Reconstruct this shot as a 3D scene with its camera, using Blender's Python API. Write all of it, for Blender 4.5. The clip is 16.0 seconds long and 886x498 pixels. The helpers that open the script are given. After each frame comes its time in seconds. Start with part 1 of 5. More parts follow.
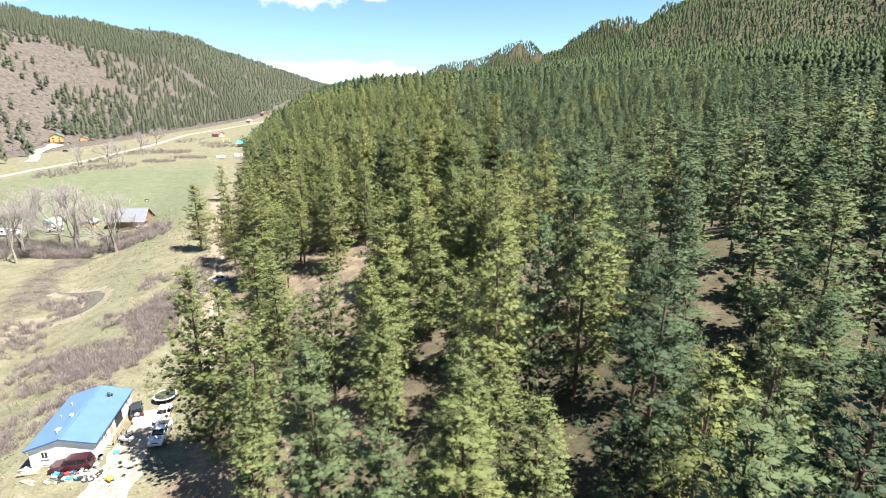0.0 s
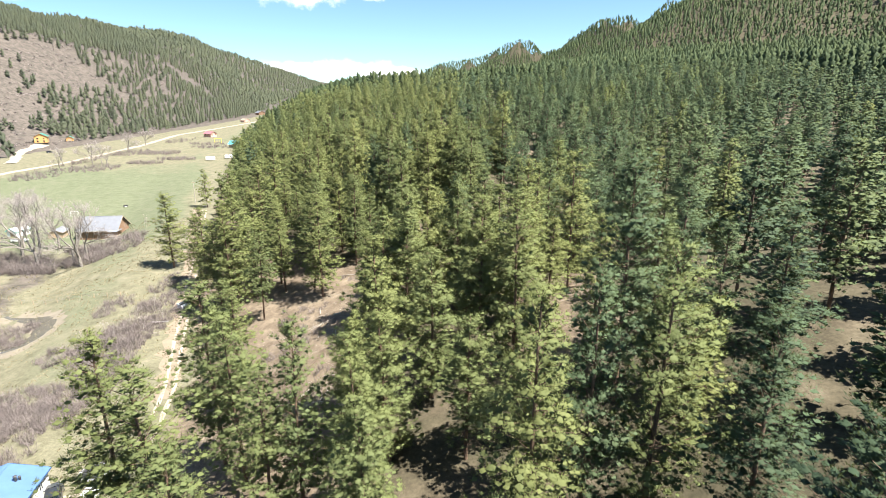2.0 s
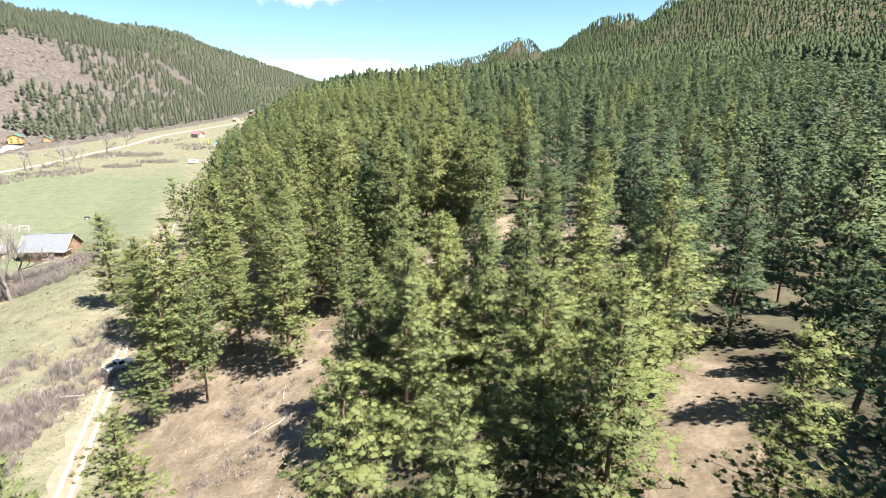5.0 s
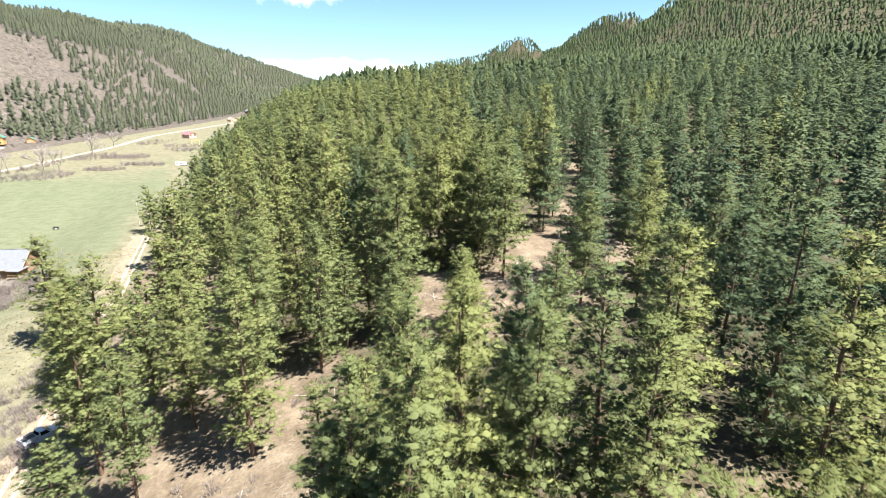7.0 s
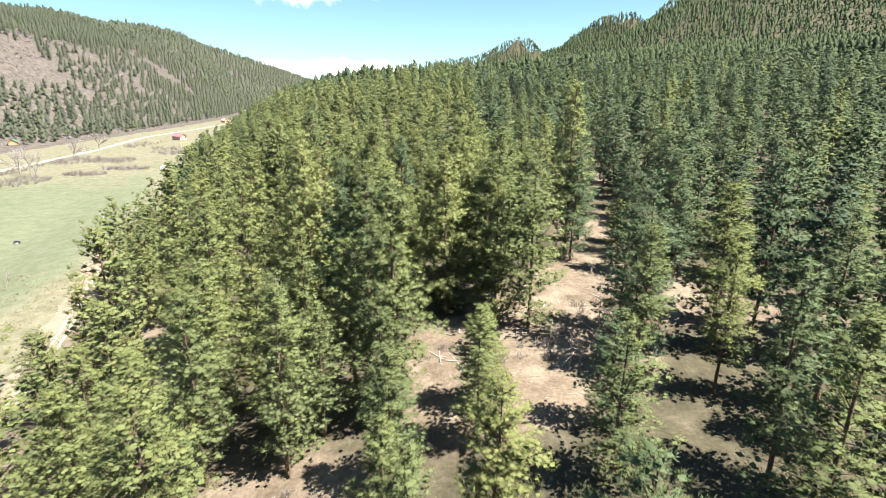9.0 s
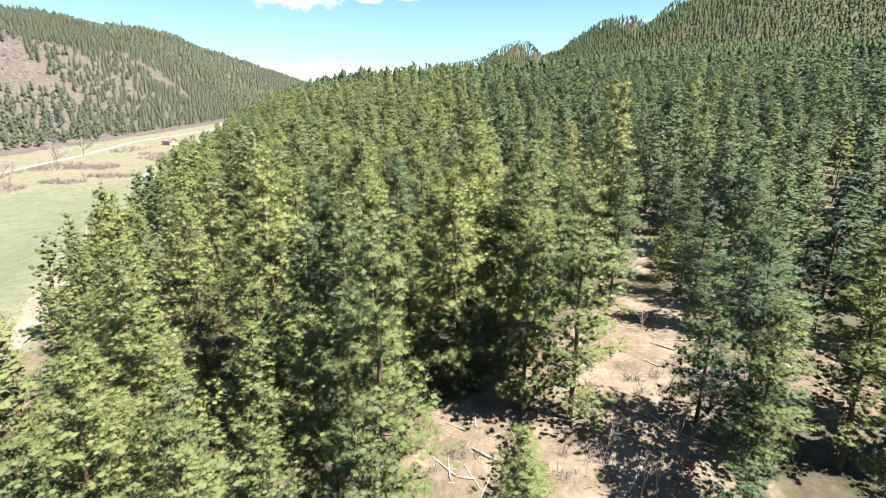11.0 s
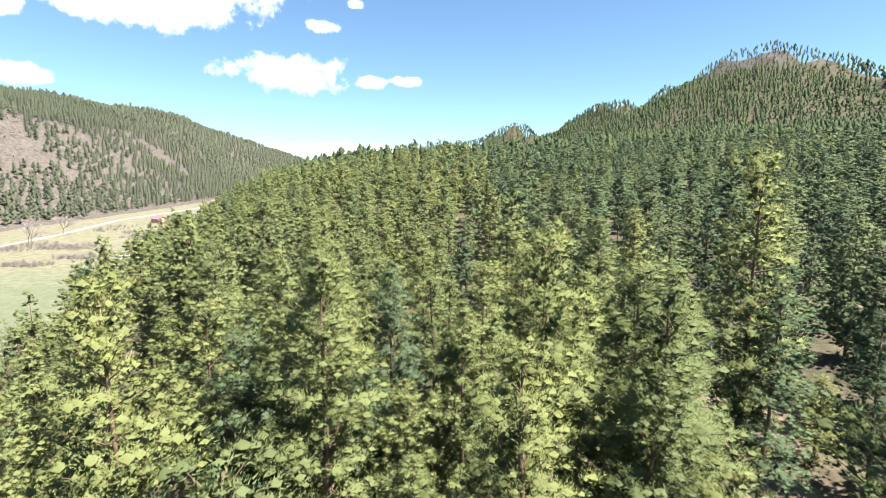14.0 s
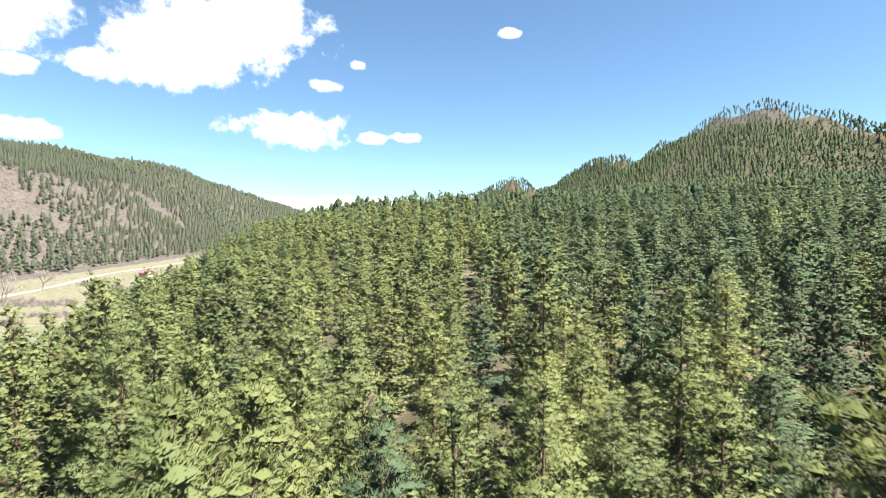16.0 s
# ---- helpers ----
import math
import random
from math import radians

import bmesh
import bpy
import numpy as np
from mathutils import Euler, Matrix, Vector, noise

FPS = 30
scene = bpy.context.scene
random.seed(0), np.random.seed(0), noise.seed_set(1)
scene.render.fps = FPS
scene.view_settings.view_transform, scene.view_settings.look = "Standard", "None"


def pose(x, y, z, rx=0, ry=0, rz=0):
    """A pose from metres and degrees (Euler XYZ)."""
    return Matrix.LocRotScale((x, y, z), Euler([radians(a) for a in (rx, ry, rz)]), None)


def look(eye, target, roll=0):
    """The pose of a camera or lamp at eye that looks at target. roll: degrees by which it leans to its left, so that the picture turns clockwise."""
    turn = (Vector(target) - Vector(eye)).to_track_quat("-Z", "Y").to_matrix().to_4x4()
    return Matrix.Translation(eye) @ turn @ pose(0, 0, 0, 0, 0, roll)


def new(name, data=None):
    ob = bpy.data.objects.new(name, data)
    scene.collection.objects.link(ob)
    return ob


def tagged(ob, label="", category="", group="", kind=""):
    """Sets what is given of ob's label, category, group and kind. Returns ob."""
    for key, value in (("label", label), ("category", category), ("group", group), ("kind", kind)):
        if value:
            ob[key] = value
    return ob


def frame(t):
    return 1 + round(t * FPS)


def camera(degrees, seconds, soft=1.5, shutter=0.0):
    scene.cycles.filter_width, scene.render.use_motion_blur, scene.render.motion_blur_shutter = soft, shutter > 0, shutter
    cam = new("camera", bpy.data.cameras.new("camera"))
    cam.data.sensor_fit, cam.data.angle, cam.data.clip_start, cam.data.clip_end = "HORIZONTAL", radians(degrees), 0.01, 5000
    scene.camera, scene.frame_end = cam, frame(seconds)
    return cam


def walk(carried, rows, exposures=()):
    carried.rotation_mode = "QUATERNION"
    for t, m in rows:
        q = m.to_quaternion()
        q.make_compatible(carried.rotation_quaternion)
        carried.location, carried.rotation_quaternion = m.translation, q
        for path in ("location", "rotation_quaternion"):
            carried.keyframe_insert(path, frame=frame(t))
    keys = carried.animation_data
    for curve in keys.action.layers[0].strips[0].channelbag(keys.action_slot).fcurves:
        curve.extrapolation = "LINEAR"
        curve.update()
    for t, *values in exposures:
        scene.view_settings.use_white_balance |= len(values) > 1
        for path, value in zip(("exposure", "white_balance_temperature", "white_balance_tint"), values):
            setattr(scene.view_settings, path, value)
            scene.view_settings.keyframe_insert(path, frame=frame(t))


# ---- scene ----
cam = camera(80.8, 16.0, soft=0.55, shutter=0.2)
METRES, EYE, TILT, LEAN, TURN = 165.0, 48.5, -16.0, 0.0, 0.0
EXPOSURE = 2.0
ROWS = [
    (0.0, 0.0, 0.0, 0.0, -0.0, 0.0, -0.0),
    (0.5, -0.0008, 0.0269, 0.0073, -0.01, -0.01, -0.01),
    (1.0, -0.0022, 0.0546, 0.0149, -0.09, 0.0, -0.03),
    (1.5, -0.0038, 0.083, 0.0228, -0.15, -0.04, -0.02),
    (2.0, -0.0052, 0.1123, 0.0303, -0.16, -0.05, -0.02),
    (2.5, -0.0071, 0.1419, 0.0381, -0.18, -0.08, -0.01),
    (3.0, -0.0089, 0.1723, 0.0461, -0.21, -0.09, -0.0),
    (3.5, -0.0108, 0.2028, 0.0548, -0.23, -0.11, -0.03),
    (4.0, -0.013, 0.2333, 0.0635, -0.28, -0.13, -0.01),
    (6.5, -0.0252, 0.3865, 0.1059, -0.43, -0.21, -0.05),
    (7.0, -0.0274, 0.4174, 0.1143, -0.45, -0.21, -0.04),
    (7.5, -0.0294, 0.4483, 0.1229, -0.45, -0.17, -0.03),
    (8.0, -0.0313, 0.4791, 0.1318, -0.49, -0.16, -0.03),
    (10.5, -0.0381, 0.6326, 0.1764, -0.61, -0.07, -0.06),
    (11.0, -0.0396, 0.6629, 0.1849, -0.64, 0.2, -0.06),
    (11.5, -0.0414, 0.693, 0.1935, -0.65, 1.23, -0.1),
    (12.0, -0.0433, 0.723, 0.202, -0.71, 2.66, -0.1),
    (12.5, -0.0454, 0.7528, 0.2108, -0.74, 4.09, -0.12),
    (13.0, -0.0474, 0.7823, 0.2201, -0.75, 5.51, -0.15),
    (13.5, -0.0496, 0.8117, 0.2294, -0.78, 6.94, -0.19),
    (14.0, -0.0518, 0.8415, 0.2384, -0.82, 8.41, -0.22),
    (14.5, -0.054, 0.8709, 0.2474, -0.85, 9.88, -0.21),
    (15.0, -0.0564, 0.9001, 0.256, -0.88, 11.3, -0.21),
    (15.5, -0.0586, 0.9298, 0.2642, -0.89, 12.76, -0.23),
    (16.0, -0.0612, 0.96, 0.2725, -0.96, 14.17, -0.22),
]
walk(cam, [(t, pose(0, 0, EYE, TILT, LEAN, TURN) @ pose(METRES * x, METRES * y, METRES * z, 90 + pitch, roll, yaw)) for t, x, y, z, yaw, pitch, roll in ROWS], exposures=[(0.0, EXPOSURE), (3.5, EXPOSURE + 0.06), (7.0, EXPOSURE + 0.12), (11.0, EXPOSURE + 0.17), (14.0, EXPOSURE + 0.2), (16.0, EXPOSURE + 0.16)])

SKY, SUN, NEAR_TREES = 0.046, 5.0, 340
CLOUDS = [(-23.0, 18.4, 7.8, 4.2), (-18.0, 20.3, 6.5, 3.8), (-26.5, 15.2, 4.0, 1.8), (-15.8, 10.8, 5.8, 1.9), (-6.6, 10.0, 1.8, 0.8), (-3.4, 10.2, 2.1, 0.6), (-38.5, 18.8, 4.4, 3.2),
          (-33.0, 14.8, 2.8, 1.2), (-38.5, 13.6, 1.6, 0.8), (-38, 8.6, 2.8, 0.9), (8.0, 20.6, 1.4, 0.5), (-8.4, 17.3, 1.0, 0.5), (-12, 15.2, 1.6, 0.7), (-13, 3.0, 6.0, 0.8), (-5, 2.6, 4.0, 0.6)]

# ---- world and sun ----
SUN_UP, SUN_TURN = 59.0, 115.0          # degrees above the horizon; clockwise from +y
world = bpy.data.worlds.new("sky")
scene.world = world
world.use_nodes = True
wt = world.node_tree
wt.nodes.clear()


def wn(kind, **vals):
    n = wt.nodes.new(kind)
    for k, v in vals.items():
        n.inputs[k].default_value = v
    return n


def wmath(op, a, b=None, c=None):
    n = wt.nodes.new("ShaderNodeMath")
    n.operation = op
    for i, v in enumerate((a, b, c)):
        if v is None:
            continue
        if isinstance(v, (int, float)):
            n.inputs[i].default_value = v
        else:
            wt.links.new(v, n.inputs[i])
    return n.outputs[0]


sky = wt.nodes.new("ShaderNodeTexSky")
sky.sky_type = "NISHITA"
sky.sun_disc = False
sky.sun_elevation, sky.sun_rotation = radians(SUN_UP), radians(SUN_TURN)
sky.altitude, sky.air_density, sky.dust_density, sky.ozone_density = 2300, 1.0, 1.0, 1.5

coord = wt.nodes.new("ShaderNodeTexCoord")
sep = wt.nodes.new("ShaderNodeSeparateXYZ")
wt.links.new(coord.outputs["Generated"], sep.inputs[0])
azim = wmath("ARCTAN2", sep.outputs[0], sep.outputs[1])
elev = wmath("ARCSINE", sep.outputs[2])
puff = wn("ShaderNodeTexNoise", Scale=26.0, Detail=7.0, Roughness=0.62)
puff2 = wn("ShaderNodeTexNoise", Scale=7.0, Detail=4.0, Roughness=0.6)
wt.links.new(coord.outputs["Generated"], puff.inputs["Vector"])
wt.links.new(coord.outputs["Generated"], puff2.inputs["Vector"])
ragged = wmath("ADD", wmath("MULTIPLY_ADD", puff.outputs[0], 1.5, -0.75), wmath("MULTIPLY_ADD", puff2.outputs[0], 1.6, -0.8))
cloud = None
# fair-weather clouds: azimuth, elevation, half width, half height, in degrees
for az, el, ha, he in CLOUDS:
    dx = wmath("DIVIDE", wmath("SUBTRACT", azim, radians(az)), radians(ha))
    dy = wmath("DIVIDE", wmath("SUBTRACT", elev, radians(el)), radians(he))
    d = wmath("SQRT", wmath("ADD", wmath("MULTIPLY", dx, dx), wmath("MULTIPLY", dy, dy)))
    one = wmath("ADD", wmath("SUBTRACT", 1.0, d), wmath("MULTIPLY", ragged, 1.3))
    cloud = one if cloud is None else wmath("MAXIMUM", cloud, one)
ramp = wt.nodes.new("ShaderNodeMapRange")
ramp.interpolation_type = "SMOOTHSTEP"
ramp.inputs[1].default_value, ramp.inputs[2].default_value = -0.12, 0.5
wt.links.new(cloud, ramp.inputs[0])
mix = wt.nodes.new("ShaderNodeMix")
mix.data_type = "RGBA"
mix.inputs["B"].default_value = (9.0, 9.1, 9.3, 1)
wt.links.new(ramp.outputs[0], mix.inputs["Factor"])
clear = wt.nodes.new("ShaderNodeMix")
clear.data_type, clear.blend_type = "RGBA", "MULTIPLY"
clear.inputs["Factor"].default_value = 1.0
clear.inputs["B"].default_value = (0.97, 1.13, 1.13, 1)
wt.links.new(sky.outputs[0], clear.inputs["A"])
wt.links.new(clear.outputs["Result"], mix.inputs["A"])
bg = wn("ShaderNodeBackground", Strength=SKY)
wt.links.new(mix.outputs["Result"], bg.inputs[0])
wout = wt.nodes.new("ShaderNodeOutputWorld")
wt.links.new(bg.outputs[0], wout.inputs[0])

lamp = bpy.data.lights.new("sun", "SUN")
lamp.energy, lamp.angle, lamp.color = SUN, radians(0.53), (1.0, 0.95, 0.86)
sun = new("sun", lamp)
sun.matrix_world = look((300, 0, 300), (300 - math.sin(radians(SUN_TURN)), -math.cos(radians(SUN_TURN)), 300 - math.tan(radians(SUN_UP))))


# ---- materials ----
def material(name, rough=0.8, metal=0.0):
    m = bpy.data.materials.new(name)
    m.use_nodes = True
    b = m.node_tree.nodes["Principled BSDF"]
    b.inputs["Roughness"].default_value, b.inputs["Metallic"].default_value = rough, metal
    return m, m.node_tree, b


def node(nt, kind, **vals):
    n = nt.nodes.new(kind)
    for k, v in vals.items():
        n.inputs[k.replace("_", " ")].default_value = v
    return n


def coords(nt):
    return nt.nodes.new("ShaderNodeNewGeometry").outputs["Position"]


def noise_tex(nt, scale, detail=4.0, rough=0.55, where=None):
    n = node(nt, "ShaderNodeTexNoise", Scale=scale, Detail=detail, Roughness=rough)
    nt.links.new(where if where is not None else coords(nt), n.inputs["Vector"])
    return n.outputs[0]


def ramp_node(nt, fac, stops):
    r = nt.nodes.new("ShaderNodeValToRGB")
    while len(r.color_ramp.elements) < len(stops):
        r.color_ramp.elements.new(0.5)
    for e, (p, c) in zip(r.color_ramp.elements, stops):
        e.position, e.color = p, (*c, 1)
    nt.links.new(fac, r.inputs[0])
    return r.outputs[0]


def blend(nt, fac, a, b, kind="MIX"):
    n = nt.nodes.new("ShaderNodeMix")
    n.data_type, n.blend_type = "RGBA", kind
    for sock, v in (("Factor", fac), ("A", a), ("B", b)):
        if isinstance(v, (int, float)):
            n.inputs[sock].default_value = v
        elif isinstance(v, tuple):
            n.inputs[sock].default_value = (*v, 1)
        else:
            nt.links.new(v, n.inputs[sock])
    return n.outputs["Result"]


def scalar(nt, op, a, b=0.0, c=0.0):
    n = nt.nodes.new("ShaderNodeMath")
    n.operation = op
    for i, v in enumerate((a, b, c)):
        if isinstance(v, (int, float)):
            n.inputs[i].default_value = v
        else:
            nt.links.new(v, n.inputs[i])
    return n.outputs[0]


def step(nt, v, lo, hi):
    n = nt.nodes.new("ShaderNodeMapRange")
    n.interpolation_type = "SMOOTHSTEP"
    n.inputs[1].default_value, n.inputs[2].default_value = lo, hi
    nt.links.new(v, n.inputs[0])
    return n.outputs[0]


def bump(nt, b, height, strength=0.4, distance=0.1):
    n = node(nt, "ShaderNodeBump", Strength=strength, Distance=distance)
    nt.links.new(height, n.inputs["Height"])
    nt.links.new(n.outputs[0], b.inputs["Normal"])


def plain(name, colour, rough=0.7, metal=0.0, spread=0.18, scale=3.0):
    """A surface with grain and stains at two sizes round one base colour."""
    m, nt, b = material(name, rough, metal)
    local = nt.nodes.new("ShaderNodeTexCoord").outputs["Object"]
    f = noise_tex(nt, scale, 6, 0.6, local)
    g = noise_tex(nt, scale * 9, 3, 0.6, local)
    v = scalar(nt, "MULTIPLY_ADD", f, 0.7, scalar(nt, "MULTIPLY", g, 0.3))
    lo = tuple(c * (1 - spread) for c in colour)
    hi = tuple(min(1, c * (1 + spread)) for c in colour)
    nt.links.new(ramp_node(nt, v, [(0.3, lo), (0.7, hi)]), b.inputs["Base Color"])
    bump(nt, b, g, 0.15, 0.02)
    return m


def foliage(name, dark, mid, light, shine=0.35, through_light=0.3, patch=0.09):
    m, nt, b = material(name, 0.62)
    info = nt.nodes.new("ShaderNodeObjectInfo")
    geo = nt.nodes.new("ShaderNodeNewGeometry")
    stand = noise_tex(nt, patch, 3, 0.6)
    tone = nt.nodes.new("ShaderNodeAttribute")
    tone.attribute_name = "tone"
    own = scalar(nt, "FRACT", scalar(nt, "ADD", info.outputs["Random"], tone.outputs["Fac"]))
    v = scalar(nt, "MULTIPLY_ADD", geo.outputs["Random Per Island"], 0.05, scalar(nt, "MULTIPLY_ADD", own, 0.55, 0.05))
    v = scalar(nt, "ADD", v, scalar(nt, "MULTIPLY_ADD", stand, 0.9, -0.3))
    col = ramp_node(nt, v, [(0.08, dark), (0.45, mid), (0.95, light)])
    nt.links.new(col, b.inputs["Base Color"])
    b.inputs["Specular IOR Level"].default_value = shine
    tr = nt.nodes.new("ShaderNodeBsdfTranslucent")
    nt.links.new(blend(nt, 0.35, col, (0.22, 0.24, 0.03)), tr.inputs[0])
    ms = node(nt, "ShaderNodeMixShader", Fac=through_light)
    nt.links.new(b.outputs[0], ms.inputs[1])
    nt.links.new(tr.outputs[0], ms.inputs[2])
    nt.links.new(ms.outputs[0], nt.nodes["Material Output"].inputs[0])
    return m


NEEDLES = foliage("sunny pine needles", (0.088, 0.113, 0.054), (0.126, 0.149, 0.062), (0.174, 0.188, 0.07), shine=0.08, through_light=0.30)
NEEDLES_DEEP = foliage("deep green pine needles", (0.047, 0.073, 0.048), (0.075, 0.107, 0.058), (0.114, 0.141, 0.066), shine=0.08, through_light=0.28)
NEEDLES_FAR = foliage("pine needles far", (0.042, 0.062, 0.036), (0.058, 0.081, 0.041), (0.082, 0.102, 0.047), shine=0.05, through_light=0.3, patch=0.03)
NEEDLES_HILL = foliage("hillside pine needles", (0.062, 0.073, 0.055), (0.08, 0.092, 0.063), (0.103, 0.114, 0.073), shine=0.05, through_light=0.3, patch=0.02)


def bark_material(name, dark, light):
    m, nt, b = material(name, 0.9)
    local = nt.nodes.new("ShaderNodeTexCoord").outputs["Object"]
    mp = node(nt, "ShaderNodeMapping", Scale=(5, 5, 1.2))
    nt.links.new(local, mp.inputs[0])
    f = noise_tex(nt, 1.6, 6, 0.65, mp.outputs[0])
    nt.links.new(ramp_node(nt, f, [(0.35, dark), (0.65, light)]), b.inputs["Base Color"])
    bump(nt, b, f, 0.7, 0.05)
    return m


BARK = bark_material("pine bark", (0.045, 0.03, 0.022), (0.16, 0.1, 0.065))
GREY_BARK = bark_material("bare grey bark", (0.16, 0.14, 0.12), (0.46, 0.42, 0.37))
TWIGS = plain("willow twigs", (0.165, 0.138, 0.13), 0.85, 0, 0.4, 0.6)


# ---- ground ----
def toe(y):
    """The line along which the forest slope meets the valley floor."""
    return np.interp(y, [-4000, 0, 60, 80, 110, 155, 242, 460, 1200, 2200, 4500], [300, -32, -36, -40, -47, -68, -99, -176, -330, -440, -520])


def lane(y):
    """The line along which the valley floor meets the opposite slope."""
    return np.interp(y, [-4000, 0, 200, 324, 450, 590, 790, 1000, 1330, 1900, 4500], [-600, -430, -370, -370, -375, -362, -345, -345, -400, -540, -640])


def fractal(x, y, size, seed):
    """Smooth rolling noise about 0, the same for arrays of any shape."""
    out, amp, rng = 0, 1.0, np.random.RandomState(seed)
    for octave in range(4):
        for turn in range(3):
            a, p, q = rng.uniform(0, math.tau, 3)
            f = math.tau / size * rng.uniform(0.7, 1.3)
            out = out + amp / 3 * np.sin((x * math.cos(a) + y * math.sin(a)) * f + p + 1.3 * np.sin((y * math.cos(a) - x * math.sin(a)) * f * 0.6 + q))
        amp, size = amp * 0.5, size * 0.47
    return out


def ridge(x, y, crest, fall, bend=450.0, cliff=0.0):
    """A ridge that falls away from a line of crest points, more steeply by cliff over the first 70 m."""
    best = np.full(np.shape(x), -1e9)
    for (ax, ay, az), (bx, by, bz) in zip(crest, crest[1:]):
        dx, dy = bx - ax, by - ay
        k = np.clip(((x - ax) * dx + (y - ay) * dy) / (dx * dx + dy * dy), 0, 1)
        d = np.hypot(x - ax - k * dx, y - ay - k * dy)
        best = np.maximum(best, az + k * (bz - az) - cliff * np.minimum(d, 70) - fall * np.minimum(d, bend) - 0.25 * fall * np.maximum(d - bend, 0))
    return best


LEFT_CREST = [(-700, 300, 178), (-769, 986, 193), (-859, 1350, 220), (-855, 1584, 228), (-813, 1827, 234), (-802, 2049, 214),
              (-775, 2482, 186), (-732, 2909, 160), (-669, 3333, 130), (-581, 3755, 86)]
RIGHT_CREST = [(-417, 4280, 140), (-337, 4382, 300), (-241, 4288, 387), (-62, 4124, 380), (104, 3993, 298), (294, 3812, 325), (395, 3681, 372), (476, 3590, 406), (553, 3498, 391), (614, 3344, 303), (653, 3070, 304), (688, 2908, 351), (713, 2788, 366), (735, 2677, 398), (765, 2522, 393), (793, 2385, 372), (831, 2243, 293), (857, 2167, 407), (908, 2111, 372), (947, 2070, 440), (1002, 2008, 492), (1057, 1954, 495), (1097, 1883, 497), (1134, 1774, 446), (1178, 1692, 407), (1208, 1591, 344), (1250, 900, 330), (1200, 0, 300), (1100, -1500, 280)]
END_CREST = [(-1900, 4400, 330), (-1316, 4500, 290), (-1058, 4560, 222), (-785, 4600, 196), (-455, 4640, 182), (100, 4650, 180)]


def height(x, y):
    x, y = np.asarray(x, float), np.asarray(y, float)
    t, l = toe(y), lane(y)
    s = (x - t) * 0.95
    low = np.clip((t - 20 - x) / 28, 0, 1)
    floor = 0.03 * np.maximum(0, y - 430) - (5 * low + 1.2 * np.exp(-((x - t + 44) / 10) ** 2)) * np.clip((430 - y) / 200, 0, 1)
    up = np.maximum(s, 0)
    near = 0.34 * np.minimum(up, 30) + 0.22 * np.clip(up - 30, 0, 32) + 0.06 * np.maximum(up - 62, 0)
    near = near + np.clip(up / 110, 0, 1) * 0.085 * np.clip(y - 200, 0, 290)
    near = near + 0.2 * np.clip(up - 42, 0, 60) * np.clip((120 - y) / 40, 0, 1)
    near = near - 1.8 * np.clip((up - 15) / 15, 0, 1) * np.exp(-((y - 142) / 30) ** 2)
    z = floor + near
    z = np.maximum(z, np.where(s > 60, ridge(x, y, RIGHT_CREST, 0.55, 500.0, 0.6) * np.clip((s - 60) / 500, 0, 1), -1e9))
    o = np.maximum(l - x, 0)
    side = 0.8 * o * (1 - np.exp(-o / 170))
    crest = ridge(x, y, LEFT_CREST, 0.3, 900.0)
    z = z + np.where(o > 0, np.minimum(side, np.maximum(crest - floor, 0)), 0)
    z = np.maximum(z, ridge(x, y, END_CREST, 0.45))
    rough = np.clip((o - 60) / 400, 0, 1) * 14 + np.clip((s - 300) / 600, 0, 1) * 7
    z = z + rough * fractal(x, y, 330.0, 5) * 0.6
    return z + 0.35 * fractal(x, y, 19.0, 3) * np.clip(np.maximum(s, o) / 15, 0.25, 1)


def spaced(lo, a, b, hi, fine, grow):
    out = [a]
    while out[-1] < b:
        out.append(out[-1] + fine)
    d = fine
    while out[-1] < hi:
        d *= grow
        out.append(out[-1] + d)
    left, d = [a], fine
    while left[-1] > lo:
        d *= grow
        left.append(left[-1] - d)
    return np.array(left[:0:-1] + out)


def sheet(xs, ys, z):
    """Vertices and quads of a grid."""
    nx, ny = len(xs), len(ys)
    v = np.stack([np.repeat(xs[None], ny, 0), np.repeat(ys[:, None], nx, 1), z], -1).reshape(-1, 3)
    i = (np.arange(ny - 1)[:, None] * nx + np.arange(nx - 1)[None]).reshape(-1)
    return v, np.stack([i, i + 1, i + nx + 1, i + nx], -1)


def mesh_of(name, verts, faces, mats, smooth=False):
    me = bpy.data.meshes.new(name)
    verts, faces = np.asarray(verts, np.float32), np.asarray(faces, np.int32)
    n, k = faces.shape
    me.vertices.add(len(verts))
    me.vertices.foreach_set("co", verts.ravel())
    me.loops.add(n * k)
    me.loops.foreach_set("vertex_index", faces.ravel())
    me.polygons.add(n)
    me.polygons.foreach_set("loop_start", np.arange(0, n * k, k, dtype=np.int32))
    me.polygons.foreach_set("use_smooth", np.full(n, smooth))
    for m in mats:
        me.materials.append(m)
    me.update(calc_edges=True)
    return me


gx = spaced(-4600, -200, 110, 4600, 2.5, 1.06)
gy = spaced(-4600, -20, 300, 4760, 2.5, 1.05)
GX, GY = np.meshgrid(gx, gy)
GZ = height(GX, GY)
gv, gf = sheet(gx, gy, GZ)


